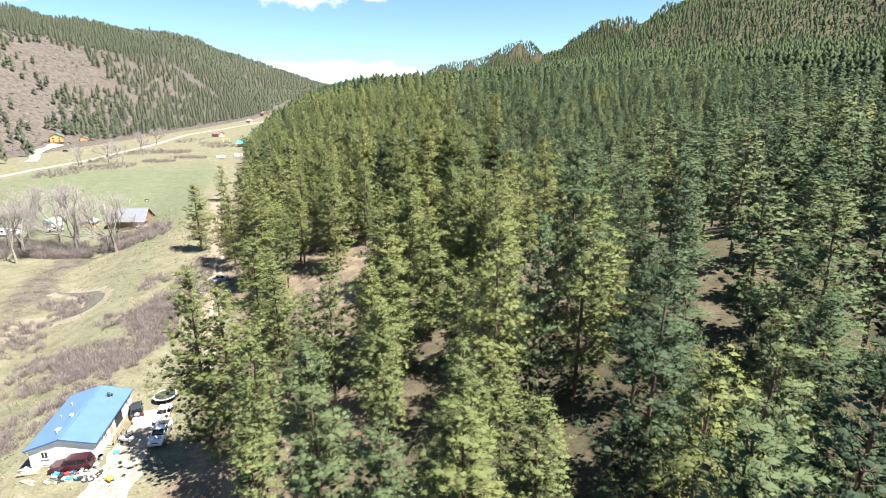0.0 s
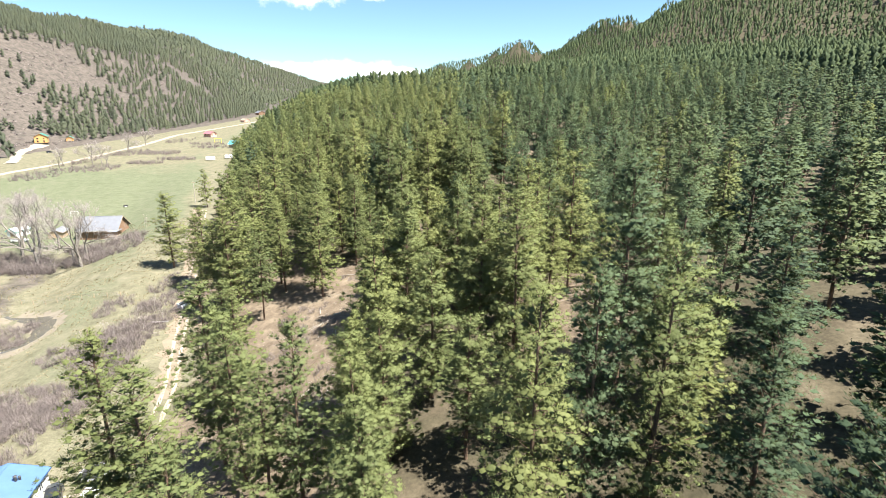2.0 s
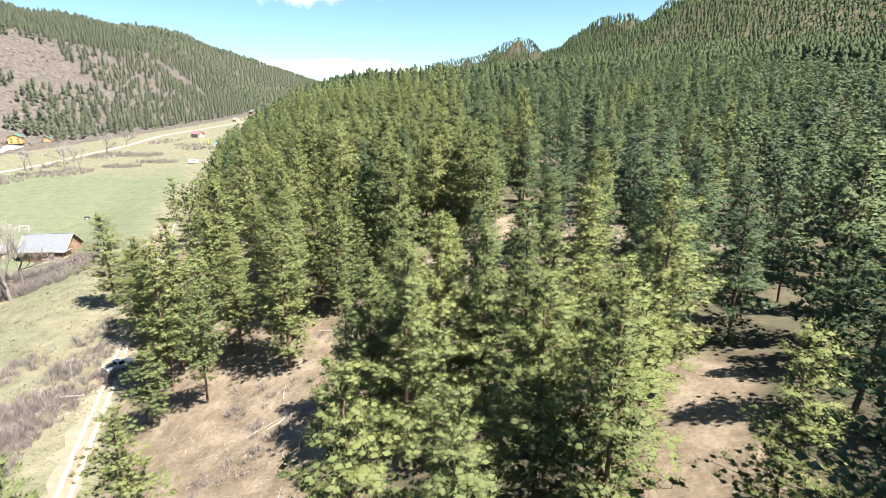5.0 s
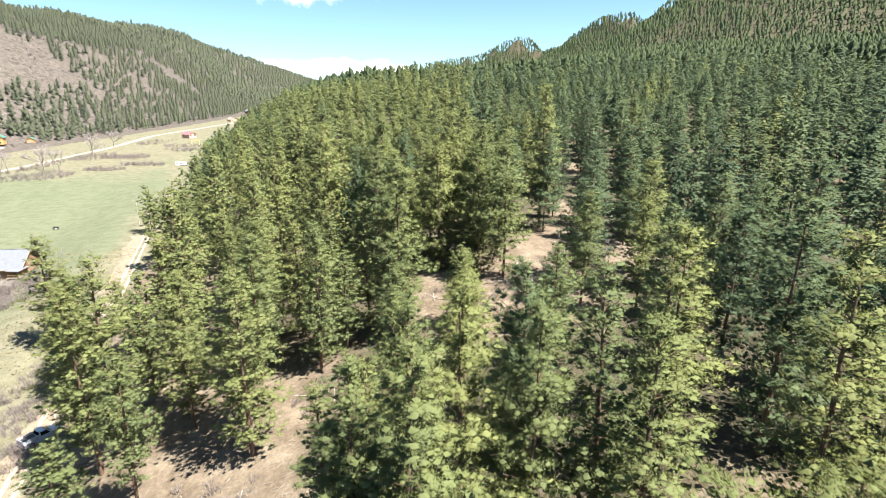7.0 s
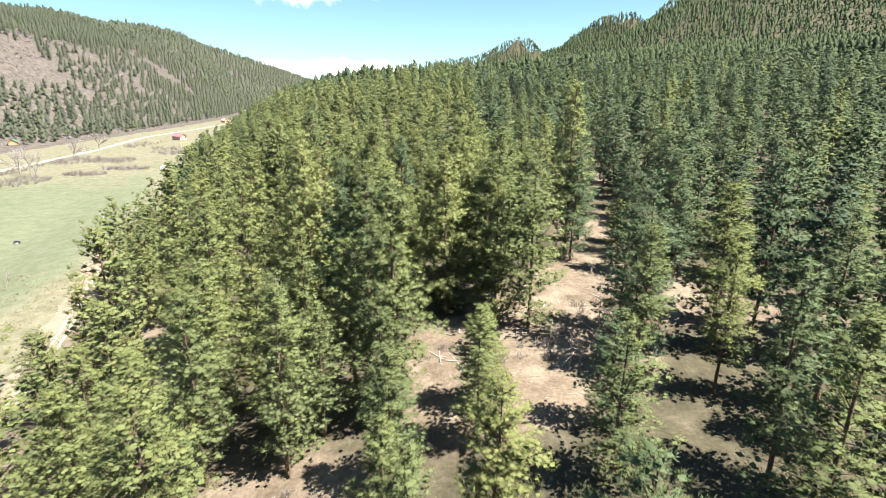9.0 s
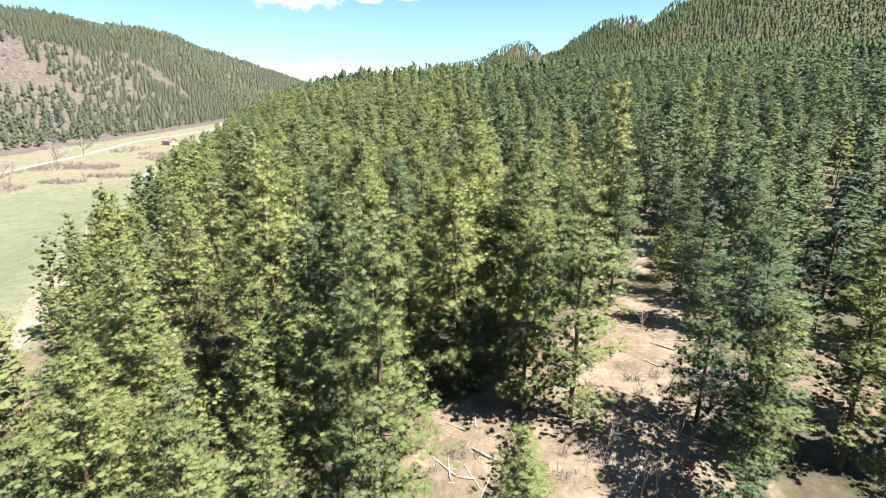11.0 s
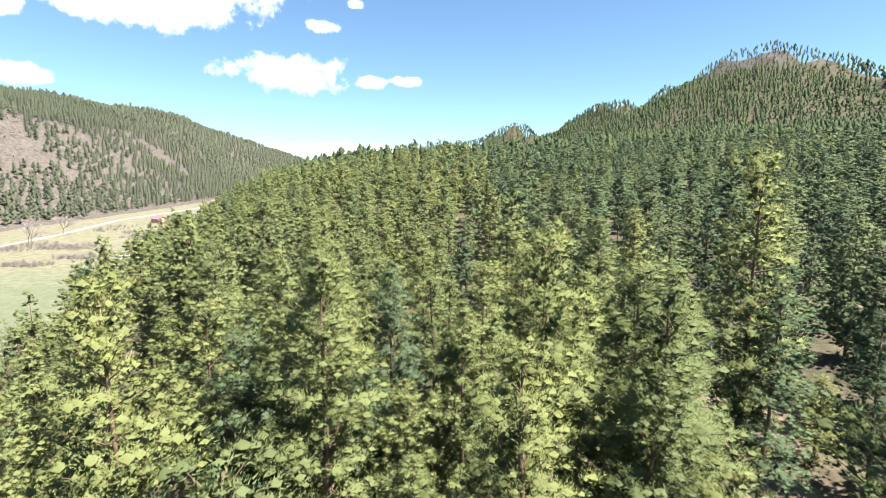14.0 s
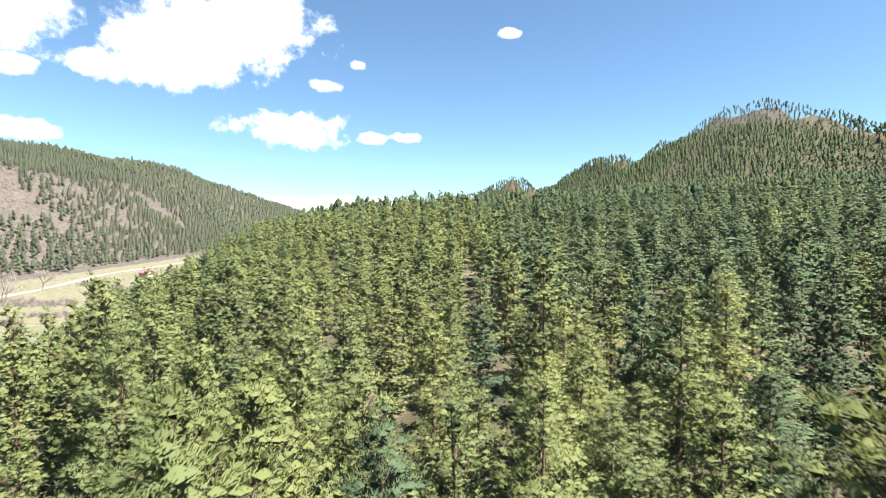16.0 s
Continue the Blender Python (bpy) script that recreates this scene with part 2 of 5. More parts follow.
def ground_material():
    m, nt, b = material("ground", 0.95)
    att = nt.nodes.new("ShaderNodeAttribute")
    att.attribute_name = "cover"
    sp = nt.nodes.new("ShaderNodeSeparateColor")
    nt.links.new(att.outputs["Color"], sp.inputs[0])
    big, mid, fine = noise_tex(nt, 0.035, 5, 0.6), noise_tex(nt, 0.25, 6, 0.65), noise_tex(nt, 2.2, 6, 0.7)
    litter = ramp_node(nt, mid, [(0.3, (0.095, 0.073, 0.052)), (0.5, (0.155, 0.122, 0.089)), (0.68, (0.22, 0.18, 0.133))])
    dry = ramp_node(nt, mid, [(0.3, (0.1, 0.096, 0.062)), (0.55, (0.155, 0.146, 0.098)), (0.75, (0.195, 0.179, 0.13))])
    green = ramp_node(nt, mid, [(0.3, (0.090, 0.105, 0.060)), (0.55, (0.120, 0.131, 0.082)), (0.8, (0.155, 0.148, 0.107))])
    scrub = ramp_node(nt, mid, [(0.35, (0.052, 0.047, 0.041)), (0.5, (0.09, 0.078, 0.068)), (0.7, (0.136, 0.114, 0.1))])
    soft = scalar(nt, "MULTIPLY_ADD", big, 0.9, -0.45)
    col = blend(nt, step(nt, scalar(nt, "ADD", sp.outputs[0], soft), 0.35, 0.65), litter, dry)
    col = blend(nt, step(nt, scalar(nt, "ADD", sp.outputs[1], soft), 0.35, 0.75), col, green)
    col = blend(nt, step(nt, scalar(nt, "ADD", sp.outputs[2], soft), 0.4, 0.6), col, scrub)
    # darker floor colour, which also carries the shade painted in under the near stand
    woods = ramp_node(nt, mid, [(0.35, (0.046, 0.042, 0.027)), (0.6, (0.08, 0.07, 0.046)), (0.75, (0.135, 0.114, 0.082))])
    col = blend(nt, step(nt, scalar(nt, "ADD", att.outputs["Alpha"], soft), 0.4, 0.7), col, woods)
    tall = nt.nodes.new("ShaderNodeSeparateXYZ")
    nt.links.new(coords(nt), tall.inputs[0])
    rock = ramp_node(nt, mid, [(0.35, (0.036, 0.034, 0.033)), (0.55, (0.07, 0.064, 0.064)), (0.72, (0.13, 0.117, 0.112))])
    col = blend(nt, step(nt, scalar(nt, "ADD", tall.outputs[2], scalar(nt, "MULTIPLY", soft, 160.0)), 370, 470), col, rock)
    grain = ramp_node(nt, fine, [(0.3, (0.66, 0.66, 0.66)), (0.7, (1.2, 1.2, 1.2))])
    col = blend(nt, 1.0, col, grain, "MULTIPLY")
    nt.links.new(col, b.inputs["Base Color"])
    b.inputs["Specular IOR Level"].default_value = 0.15
    bump(nt, b, fine, 0.6, 0.12)
    return m


# open ground between the trees, as (x, y, radius)
OPEN = [(-31, 44, 9), (-37, 66, 7), (-36, 78, 5), (-46, 58, 17), (-42, 40, 14), (-40, 76, 9), (-52, 92, 15), (-26, 110, 9), (-21, 116, 7), (-33, 103, 9), (-18, 88, 6), (-20, 131, 4.5), (2, 157, 4), (10, 166, 5.5),
        (17, 163, 6.5), (24, 170, 5), (14, 152, 5), (-4, 154, 5), (16, 84, 4), (33, 245, 7), (20, 98, 4), (30, 205, 5),
        (-1, 146, 6), (11, 156, 5), (8, 147, 4), (20, 172, 6), (21, 180, 5), (-20, 86, 6), (-24, 97, 8), (-16, 102, 6), (-48, 132, 6), (36, 164, 4)]


def ramp01(v, lo, hi):
    return np.clip((v - lo) / (hi - lo), 0, 1)


GROUND = ground_material()
ground_me = mesh_of("ground", gv, gf, [GROUND], True)
ts, ls = GX - toe(GY), lane(GY) - GX
cover = np.zeros((GX.size, 4), np.float32)
valley = ramp01(-ts, -4, 6) * ramp01(-ls, -10, 10)
cover[:, 0] = valley.ravel()
meadow = valley * ramp01(-ts, 4, 22) * ramp01(-ls, 55, 95) * ramp01(GY, 175, 215) * ramp01(-GY, -480, -360) * 0.85
strip = valley * np.exp(-((ts + 30) / 14) ** 2) * 0.55
cover[:, 1] = np.maximum(meadow, strip).ravel()
cover[:, 2] = (ramp01(ls, -14, 2) + valley * np.exp(-((ts + 56) / 13) ** 2) * ramp01(-GY, -230, -190) * 0.6).ravel()
rocky = ramp01(GZ, 410, 470) * ramp01(ts, 300, 500)
cover[:, 2] = np.maximum(cover[:, 2], rocky.ravel())
# tree shade put into the ground colour, fading out at the clearings
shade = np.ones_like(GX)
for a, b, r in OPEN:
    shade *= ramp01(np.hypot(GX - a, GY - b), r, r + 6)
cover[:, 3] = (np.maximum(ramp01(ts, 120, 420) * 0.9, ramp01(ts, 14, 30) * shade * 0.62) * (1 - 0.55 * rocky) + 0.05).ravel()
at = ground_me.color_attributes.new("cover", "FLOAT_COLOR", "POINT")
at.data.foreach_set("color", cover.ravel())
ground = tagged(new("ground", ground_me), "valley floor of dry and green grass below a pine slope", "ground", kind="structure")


# ---- pine trees ----
def bearing(v):
    return v / np.maximum(np.linalg.norm(v, axis=-1, keepdims=True), 1e-9)


OCT = np.array([(1, 0, 0), (-1, 0, 0), (0, 1, 0), (0, -1, 0), (0, 0, 1), (0, 0, -1)], float)
OCT_FACES = np.array([(0, 2, 4), (2, 1, 4), (1, 3, 4), (3, 0, 4), (2, 0, 5), (1, 2, 5), (3, 1, 5), (0, 3, 5)])


def crown_mesh(rng, h, base, radius, whorls, limbs, puffs, core, blades, length, width, whole=1.2, point=0.5, kernel=0.75):
    """A pine crown: whorled limbs thick with rounded puffs of needles, puffs to the metre, core metres in radius.
    whole: how far the crown is shaded as one body; point: how sharply it tapers; kernel: how much of a puff is closed.
    Gives the vertices, the triangles, the normals, and the limbs' roots and tips."""
    lean, swell, wave = rng.uniform(0, math.tau, 3)
    roots, tips, knots, sizes, hubs = [], [], [], [], []
    for z0 in base + (h - base) * np.linspace(0, 0.95, whorls):
        u0 = (z0 - base) / (h - base)
        count = max(3, round(limbs * (0.45 + 0.55 * (1 - u0) ** 0.5)))
        for i in range(count):
            if rng.rand() < 0.1 + 0.16 * (u0 < 0.15):
                continue
            u = np.clip(u0 + rng.normal(0, 0.03), 0, 0.97)
            a = math.tau * (i + rng.uniform(-0.4, 0.4)) / count + z0 * 2.4
            shape = min(1.0, 0.55 + 1.5 * u) * (1 - u) ** point
            reach = radius * shape * rng.uniform(0.62, 1.12) * (1 + 0.15 * math.cos(a - lean) + 0.17 * math.sin(2 * a + swell + 0.55 * z0) + 0.1 * math.sin(1.1 * z0 + wave)) + 0.25
            tilt = radians(-4 + 56 * u ** 1.1 + rng.normal(0, 9))
            d = np.array([math.cos(a) * math.cos(tilt), math.sin(a) * math.cos(tilt), math.sin(tilt)])
            side = np.array([-math.sin(a), math.cos(a), 0.0])
            root = np.array([0, 0, base + u * (h - base)])
            n = max(1, round(puffs * reach + rng.uniform(-0.4, 0.5)))
            for k in range(n):
                f = 1.04 - 0.84 * (k + rng.uniform(0, 0.7)) / n
                knots.append(root + d * reach * f + side * reach * rng.uniform(-0.46, 0.46) * (0.3 + 0.7 * (k > 0)) * f + np.array([0, 0, 0.1 * reach * f * f + rng.normal(0, 0.3)]))
                hubs.append(root + d * reach * 0.62 - np.array([0, 0, 0.35 + 0.12 * reach]))
                sizes.append(core * (0.72 + 0.07 * reach) * rng.uniform(0.7, 1.25))
            roots.append(root)
            tips.append(root + d * reach)
    for k in range(3):
        knots.append(np.array([rng.normal(0, 0.1), rng.normal(0, 0.1), h - 0.3 - 0.55 * k]))
        sizes.append(core * (0.5 + 0.2 * k))
        hubs.append(np.array([0, 0, h - 2.6]))
    knot, size, hub = np.array(knots), np.array(sizes), np.array(hubs)
    n = len(knot)
    outward = bearing(knot * np.array([1, 1, 0]) + 1e-6)
    flat = np.array([1, 1, 0.7])
    lump = OCT[None] * rng.uniform(0.7, 1.15, (n, 6, 1)) * (size[:, None, None] * (kernel)) * flat
    turn = rng.uniform(0, math.tau, n)
    lump = np.stack([lump[..., 0] * np.cos(turn)[:, None] - lump[..., 1] * np.sin(turn)[:, None], lump[..., 0] * np.sin(turn)[:, None] + lump[..., 1] * np.cos(turn)[:, None], lump[..., 2]], -1)
    verts = [(knot[:, None] + lump).reshape(-1, 3)]
    faces = [(OCT_FACES[None] + (np.arange(n) * 6)[:, None, None]).reshape(-1, 3)]
    drift = bearing(outward * 0.7 + np.array([0, 0, 0.6]))
    # each bough is shaded as one rounded mass
    mass = bearing((knot - hub) * np.array([1, 1, 1.4]))
    soft = [bearing(0.5 * bearing(lump) + 0.9 * mass[:, None] + 0.6 * whole * drift[:, None]).reshape(-1, 3)]
    if blades:
        who = np.repeat(np.arange(n), np.maximum(2, np.round(blades * size / size.mean())).astype(int))
        m = len(who)
        q = bearing(rng.normal(0, 1, (m, 3)) + 0.3 * drift[who] + np.array([0, 0, 0.15]))
        spot = knot[who] + q * flat * (size[who] * rng.uniform(0.45, 1.0, m))[:, None]
        way = bearing(q + 0.35 * outward[who] + np.array([0, 0, 0.4]) + rng.normal(0, 0.35, (m, 3)))
        cross = bearing(np.cross(way, rng.normal(0, 1, (m, 3))))
        ln = length * rng.uniform(0.6, 1.2, (m, 1))
        wd = width * rng.uniform(0.7, 1.2, (m, 1)) / 2
        face = np.cross(cross, way)
        face *= np.sign((face * (q + drift[who])).sum(-1, keepdims=True) + 1e-6)
        out = bearing(q * 0.4 + 0.9 * mass[who] + 0.6 * whole * drift[who] + 0.12 * face)
        flip = np.where((np.cross(cross, way) * out).sum(-1, keepdims=True) < 0, -1.0, 1.0)
        tri = np.stack([spot - cross * wd * flip, spot + cross * wd * flip, spot + way * ln], 1).reshape(-1, 3)
        faces.append(np.arange(len(tri)).reshape(-1, 3) + len(verts[0]))
        verts.append(tri)
        soft.append(np.repeat(out, 3, 0))
    return np.concatenate(verts), np.concatenate(faces), np.concatenate(soft), np.array(roots), np.array(tips)


def cone_between(a, b, ra, rb, sides=5):
    """A tapered stick from a to b."""
    a, b = np.asarray(a, float), np.asarray(b, float)
    d = bearing(b - a)
    s = bearing(np.cross(d, (0.31, 0.52, 0.79) if abs(d[2]) > 0.8 else (0, 0, 1.0)))
    t = np.cross(d, s)
    ang = np.linspace(0, math.tau, sides, endpoint=False)
    ring = np.cos(ang)[:, None] * s + np.sin(ang)[:, None] * t
    v = np.concatenate([a + ring * ra, b + ring * rb])
    i = np.arange(sides)
    j = (i + 1) % sides
    return v, np.stack([i, j, j + sides, i + sides], -1)


def sticks(rows):
    """One mesh's vertices and quads from rows of (a, b, ra, rb, sides)."""
    vs, fs, n = [], [], 0
    for a, b, ra, rb, sides in rows:
        v, f = cone_between(a, b, ra, rb, sides)
        vs.append(v)
        fs.append(f + n)
        n += len(v)
    return np.concatenate(vs), np.concatenate(fs)


def pine_meshes(seed, *shape):
    rng = np.random.RandomState(seed)
    h, base = shape[:2]
    v, f, soft, roots, tips = crown_mesh(rng, *shape)
    crown = mesh_of("crown", v, f, [NEEDLES], True)
    crown.normals_split_custom_set_from_vertices(soft)
    rows, z, p = [], -0.6, np.array([0, 0, -0.6])
    r0 = h * 0.0105
    while z < h - 0.5:
        nz = min(z + h / 6, h - 0.4)
        q = np.array([rng.normal(0, 0.05), rng.normal(0, 0.05), nz])
        rows.append((p, q, r0 * (1 - max(z, 0) / h) ** 0.8 + 0.02, r0 * (1 - nz / h) ** 0.8 + 0.02, 8))
        p, z = q, nz
    for a, b in zip(roots, tips):
        rows.append((a, a + (b - a) * 0.9, 0.05, 0.015, 3))
    for i in range(14):
        zz, a = base * rng.uniform(0.45, 1.0), rng.uniform(0, math.tau)
        ln = rng.uniform(0.7, 2.2)
        rows.append(((0, 0, zz), (math.cos(a) * ln, math.sin(a) * ln, zz - rng.uniform(-0.2, 0.5)), 0.035, 0.01, 3))
    v, f = sticks(rows)
    return mesh_of("trunk", v, f, [BARK], True), crown


def deep(x, y):
    """Whether a tree is of the deep green sort, which fills the upper slope."""
    return rng.rand() < np.clip(0.18 + (x - 5) / 32.0 + 0.3 * np.clip((y - 190) / 110, 0, 1) - 0.18 * np.clip((y - 90) / 80, 0, 1), 0.08, 0.9)


def pine(meshes, m, label, group, needles):
    root = new("pine_tree")
    root.matrix_basis = m
    for name, me in zip(("trunk", "crown"), meshes):
        part = new(name, me)
        part.parent = root
    part.material_slots[0].link = "OBJECT"
    part.material_slots[0].material = needles
    return tagged(root, label, "tree", group)


# the trees that stand out, as (x, y, height of the top above the datum)
EDGE_TREES = [(-31, 60, 29), (-24, 70.8, 26), (-17.3, 61, 25), (-10.9, 73.9, 25), (-8.2, 60.4, 28.5), (-28.3, 75.5, 28.2), (-80.5, 167, 22.5), (-46.4, 126, 26.5), (-36, 130, 25),
        (-47.4, 131, 29), (-26, 122.7, 30.3), (-30, 138.7, 30), (-49.5, 158.5, 31.7), (-38.7, 135.7, 26), (-50.8, 154.7, 25.5), (-36, 159.5, 35.2), (-109, 256, 17.5), (-42, 216, 42),
        (-37.6, 209.7, 39.5), (-39.3, 219, 40), (-37.6, 177.3, 36), (-26.8, 167, 33), (-31.5, 145.1, 31.2), (-38.6, 165.5, 37), (-44, 216, 36.2), (-38.4, 200.3, 33), (-28.7, 172.2, 32.7)]
SLOPE_TREES = [(5.7, 52, 37), (10.1, 53.2, 37.3), (15.2, 53.4, 39), (15.8, 35.3, 38), (2, 40, 29), (-8.6, 78.4, 32.8), (-2.1, 78.2, 31), (-7.3, 113, 31.5), (32.9, 139, 38),
        (21.5, 70, 39), (25.8, 75, 40.2), (25.7, 65.6, 37.5), (8.5, 80, 37.4), (-3, 101.6, 36.3), (6.7, 101.8, 38.1), (17.4, 118.3, 37), (-10.5, 100.8, 31.4), (1.7, 65.8, 27.8),
        (-14.5, 61.3, 29.5), (17.6, 68.2, 43.6), (19.7, 99, 40.8), (1.8, 100.7, 35.8), (-6.7, 97.2, 35), (2.3, 108, 36.2), (13.6, 108.4, 38.7), (28.3, 115.3, 36.6), (8, 97.5, 36),
        (26.8, 41.6, 31.8), (5.5, 43.8, 24.8), (-12.6, 48.4, 15.6), (34.5, 55, 41), (-10, 106, 29)]
MIDDLE_TREES = [(-11.5, 143.7, 28), (9.3, 130.4, 31), (-1.7, 137.6, 29), (22, 129, 36), (-9.9, 133.5, 27), (-25, 164, 30), (-21.5, 141.8, 31), (-21.3, 138.2, 31.3), (-15.8, 150.2, 32.5),
        (17.7, 147.4, 34.6), (19, 158.1, 34.5), (-10, 172, 32.6), (-18.3, 142.9, 26.5), (-22.9, 155.8, 29.3), (1.1, 167, 39.2), (-10.3, 146.8, 40.1), (-15, 158.6, 39.8), (7, 160, 42.4),
        (-19, 161.6, 36.6), (-4.3, 165.7, 41.4), (-2.9, 173, 45), (5.6, 178, 42.5), (18.9, 185, 40), (18.5, 188, 50.5), (-14, 181, 34), (-21.5, 177.8, 38), (40.8, 184, 39),
        (3.5, 170.1, 43.4), (27, 178, 36), (-25.2, 171, 42.6), (-10.5, 180, 33.8)]
UPPER_TREES = [(43.7, 204, 42), (-13.3, 190, 41.5), (-19.9, 200, 41.4), (-21.6, 188.7, 40.3), (2.9, 216.7, 41), (19.4, 216, 44), (-8.2, 194.4, 39), (-4, 193, 40.2), (1.6, 207, 40),
        (30.9, 239.4, 46), (2.4, 223.3, 45.5), (-17.5, 185.8, 42), (-24.6, 181, 39.1), (47, 198.6, 42), (70, 242, 48), (5.3, 192, 39.6), (-24.9, 198, 41), (29.8, 216.7, 36),
        (3.9, 212, 39), (-2.2, 203.5, 38.7), (-7.3, 200, 37.4), (7, 206.4, 36), (-27.6, 199.4, 34.3), (-9.8, 210.9, 41.2), (-11.8, 183.5, 41.6)]
MORE_TREES = [(-25.9, 56.6, 27.7), (-26.6, 149.3, 29.6), (29.2, 62.5, 39.6), (14.1, 24.8, 35.9), (-64.8, 233.1, 37.3), (42.1, 200.3, 41.4), (-41.6, 191.7, 38.8), (41.2, 194.8, 41.7), (30.3, 187.4, 37.1), (-6.4, 182.3, 38.6), (19.4, 38.5, 35.2), (30.1, 193.7, 28.9), (-34.9, 206, 40.3), (9.3, 84, 37.3), (45, 143.8, 40.1), (-21.4, 196, 40.8), (-37.4, 118.5, 23.1), (-29.1, 128.8, 28.7), (-51.9, 131.8, 22.6), (4.4, 83.9, 36.5), (-1.9, 122.6, 30.4), (19.9, 152.5, 39.7), (40.8, 229.7, 46.2), (20.2, 28.5, 36.6)]
OUTER_TREES = [(33.8, 121.6, 41.9), (-3.3, 198.3, 38.9), (11.6, 138.1, 28.6), (29.2, 244.1, 44.6), (28.4, 151.5, 38.6), (-28.9, 191.9, 35.9), (-45.2, 117.1, 13.7), (-0.6, 143.4, 26.7), (3.5, 203.6, 35.3), (-32.8, 150.2, 29.7), (62.8, 130.1, 41.2), (22.9, 109.3, 40.4), (25, 216.1, 36), (-38.5, 154.8, 26.8), (-45.4, 220.3, 42.9), (13.6, 214.1, 43.3), (48.2, 151.6, 38.9), (-55.7, 189.6, 35.8), (37.5, 82.6, 44.2), (-15.3, 176.4, 43.5), (2.5, 161.6, 37.6), (-14.1, 107.4, 26.3), (9.5, 180.5, 40.3), (30.4, 38.9, 42.2), (-42.7, 247.2, 44.2)]
chosen = EDGE_TREES + SLOPE_TREES + MIDDLE_TREES + UPPER_TREES + MORE_TREES + OUTER_TREES
rng = np.random.RandomState(11)
eye_way = np.array([(0, 0), (-4, 60), (-7, 110), (-10.5, 160)], float)


def way_off(x, y, line=eye_way):
    """How far a place lies from the line of the flight (or another line), seen from above."""
    best = 1e9
    for (ax, ay), (bx, by) in zip(line, line[1:]):
        k = np.clip(((x - ax) * (bx - ax) + (y - ay) * (by - ay)) / ((bx - ax) ** 2 + (by - ay) ** 2), 0, 1)
        best = min(best, math.hypot(x - ax - k * (bx - ax), y - ay - k * (by - ay)))
    return best


def scatter(count, x0, x1, y0, y1, gap, taken, keep):
    """Places no nearer to each other than gap, on a hashed grid."""
    cells, out = {}, []
    for p in taken:
        cells.setdefault((int(p[0] // gap), int(p[1] // gap)), []).append(p)
    px, py = rng.uniform(x0, x1, count), rng.uniform(y0, y1, count)
    ok = keep(px, py)
    for x, y in zip(px[ok].tolist(), py[ok].tolist()):
        i, j = int(x // gap), int(y // gap)
        if any((x - p[0]) ** 2 + (y - p[1]) ** 2 < gap * gap for a in (i - 1, i, i + 1) for b in (j - 1, j, j + 1) for p in cells.get((a, b), ())):
            continue
        cells.setdefault((i, j), []).append((x, y))
        out.append((x, y))
    return out


def in_view(x, y, slack=0.0):
    return (y > -60) & (np.abs(np.arctan2(x + 5, y + 30 + slack)) < radians(50))


def wooded(x, y):
    # the band past the view on the right is added to shade the slope's edge
    ok = (in_view(x, y, -18) | ((x > 14) & (x < 0.85 * y + 52))) & (x > toe(y) + 7 + 4 * np.sin(y / 13.0) + 3 * np.sin(y / 5.1))
    ok &= (y > 58) | (x > -0.45 * y)
    for a, b, r in OPEN:
        ok &= (x - a) ** 2 + (y - b) ** 2 > (r + 2.6) ** 2
    return ok


# small gaps in the stand
GAPS = [(-4.3, 43.5), (12.6, 122.5), (49.6, 106.4), (44.4, 99.3), (10.2, 116.4), (0.4, 59.6)]
grown = scatter(10000, -240, 260, -14, 520, 6.6, [c[:2] for c in chosen], wooded)
trees = [(x, y, t - float(height(x, y))) for x, y, t in chosen]
spots = np.array(grown)
for (x, y), z in zip(grown, height(spots[:, 0], spots[:, 1]).tolist()):
    t = rng.uniform(14, 22.5) + 2 * math.sin(x / 17 + y / 23)
    off = way_off(x, y)
    if any(math.hypot(x - a, y - b) < 2.0 for a, b in GAPS) or math.hypot(x - 34, y - 38) < 5:
        continue
    if off < 16 and y < 175:
        t = min(t, 47 - 8 - z - max(0, 3 - off * 0.3))
        if t < 9:
            continue
    trees.append((x, y, t))


def nearness(x, y):
    """How near the flight comes to a tree ahead of it, told from the plan."""
    ahead = max(16.0, abs(x + 4) * 1.02)
    if y < ahead:
        return math.hypot(x + 4, y) + 3.0 * (ahead - y)
    return math.hypot(x + 4, y - min(y - ahead, 160.0)) - 9.0 * (y > 166)


order = sorted(range(len(trees)), key=lambda i: nearness(trees[i][0], trees[i][1]) - 25.0 * (i < len(chosen)))
things, rest = order[:NEAR_TREES], order[NEAR_TREES:]

# height of the lowest limbs and reach of the longest, for a tree of 24 m
SHAPES = [(2.4, 5.4), (4.6, 4.8), (1.8, 5.7), (5.6, 5.1), (3.2, 4.4)]
fine_pines = [pine_meshes(100 + i, 24.0, b, r, 23, 7, 2.6, 0.53, 56, 0.2, 0.042, 1.0, 0.5, 0.57) for i, (b, r) in enumerate(SHAPES)]
mid_pines = [pine_meshes(200 + i, 24.0, b, r, 21, 7, 2.3, 0.56, 28, 0.22, 0.062, 1.0, 0.5, 0.55) for i, (b, r) in enumerate(SHAPES)]
low_crowns = []
for i, (b, r) in enumerate(SHAPES):
    v, f, soft = crown_mesh(np.random.RandomState(250 + i), 24.0, b, r, 19, 7, 1.8, 0.64, 12, 0.26, 0.11, 1.0, 0.5, 0.66)[:3]
    low_crowns.append(mesh_of("crown", v, f, [NEEDLES], True))
    low_crowns[-1].normals_split_custom_set_from_vertices(soft)
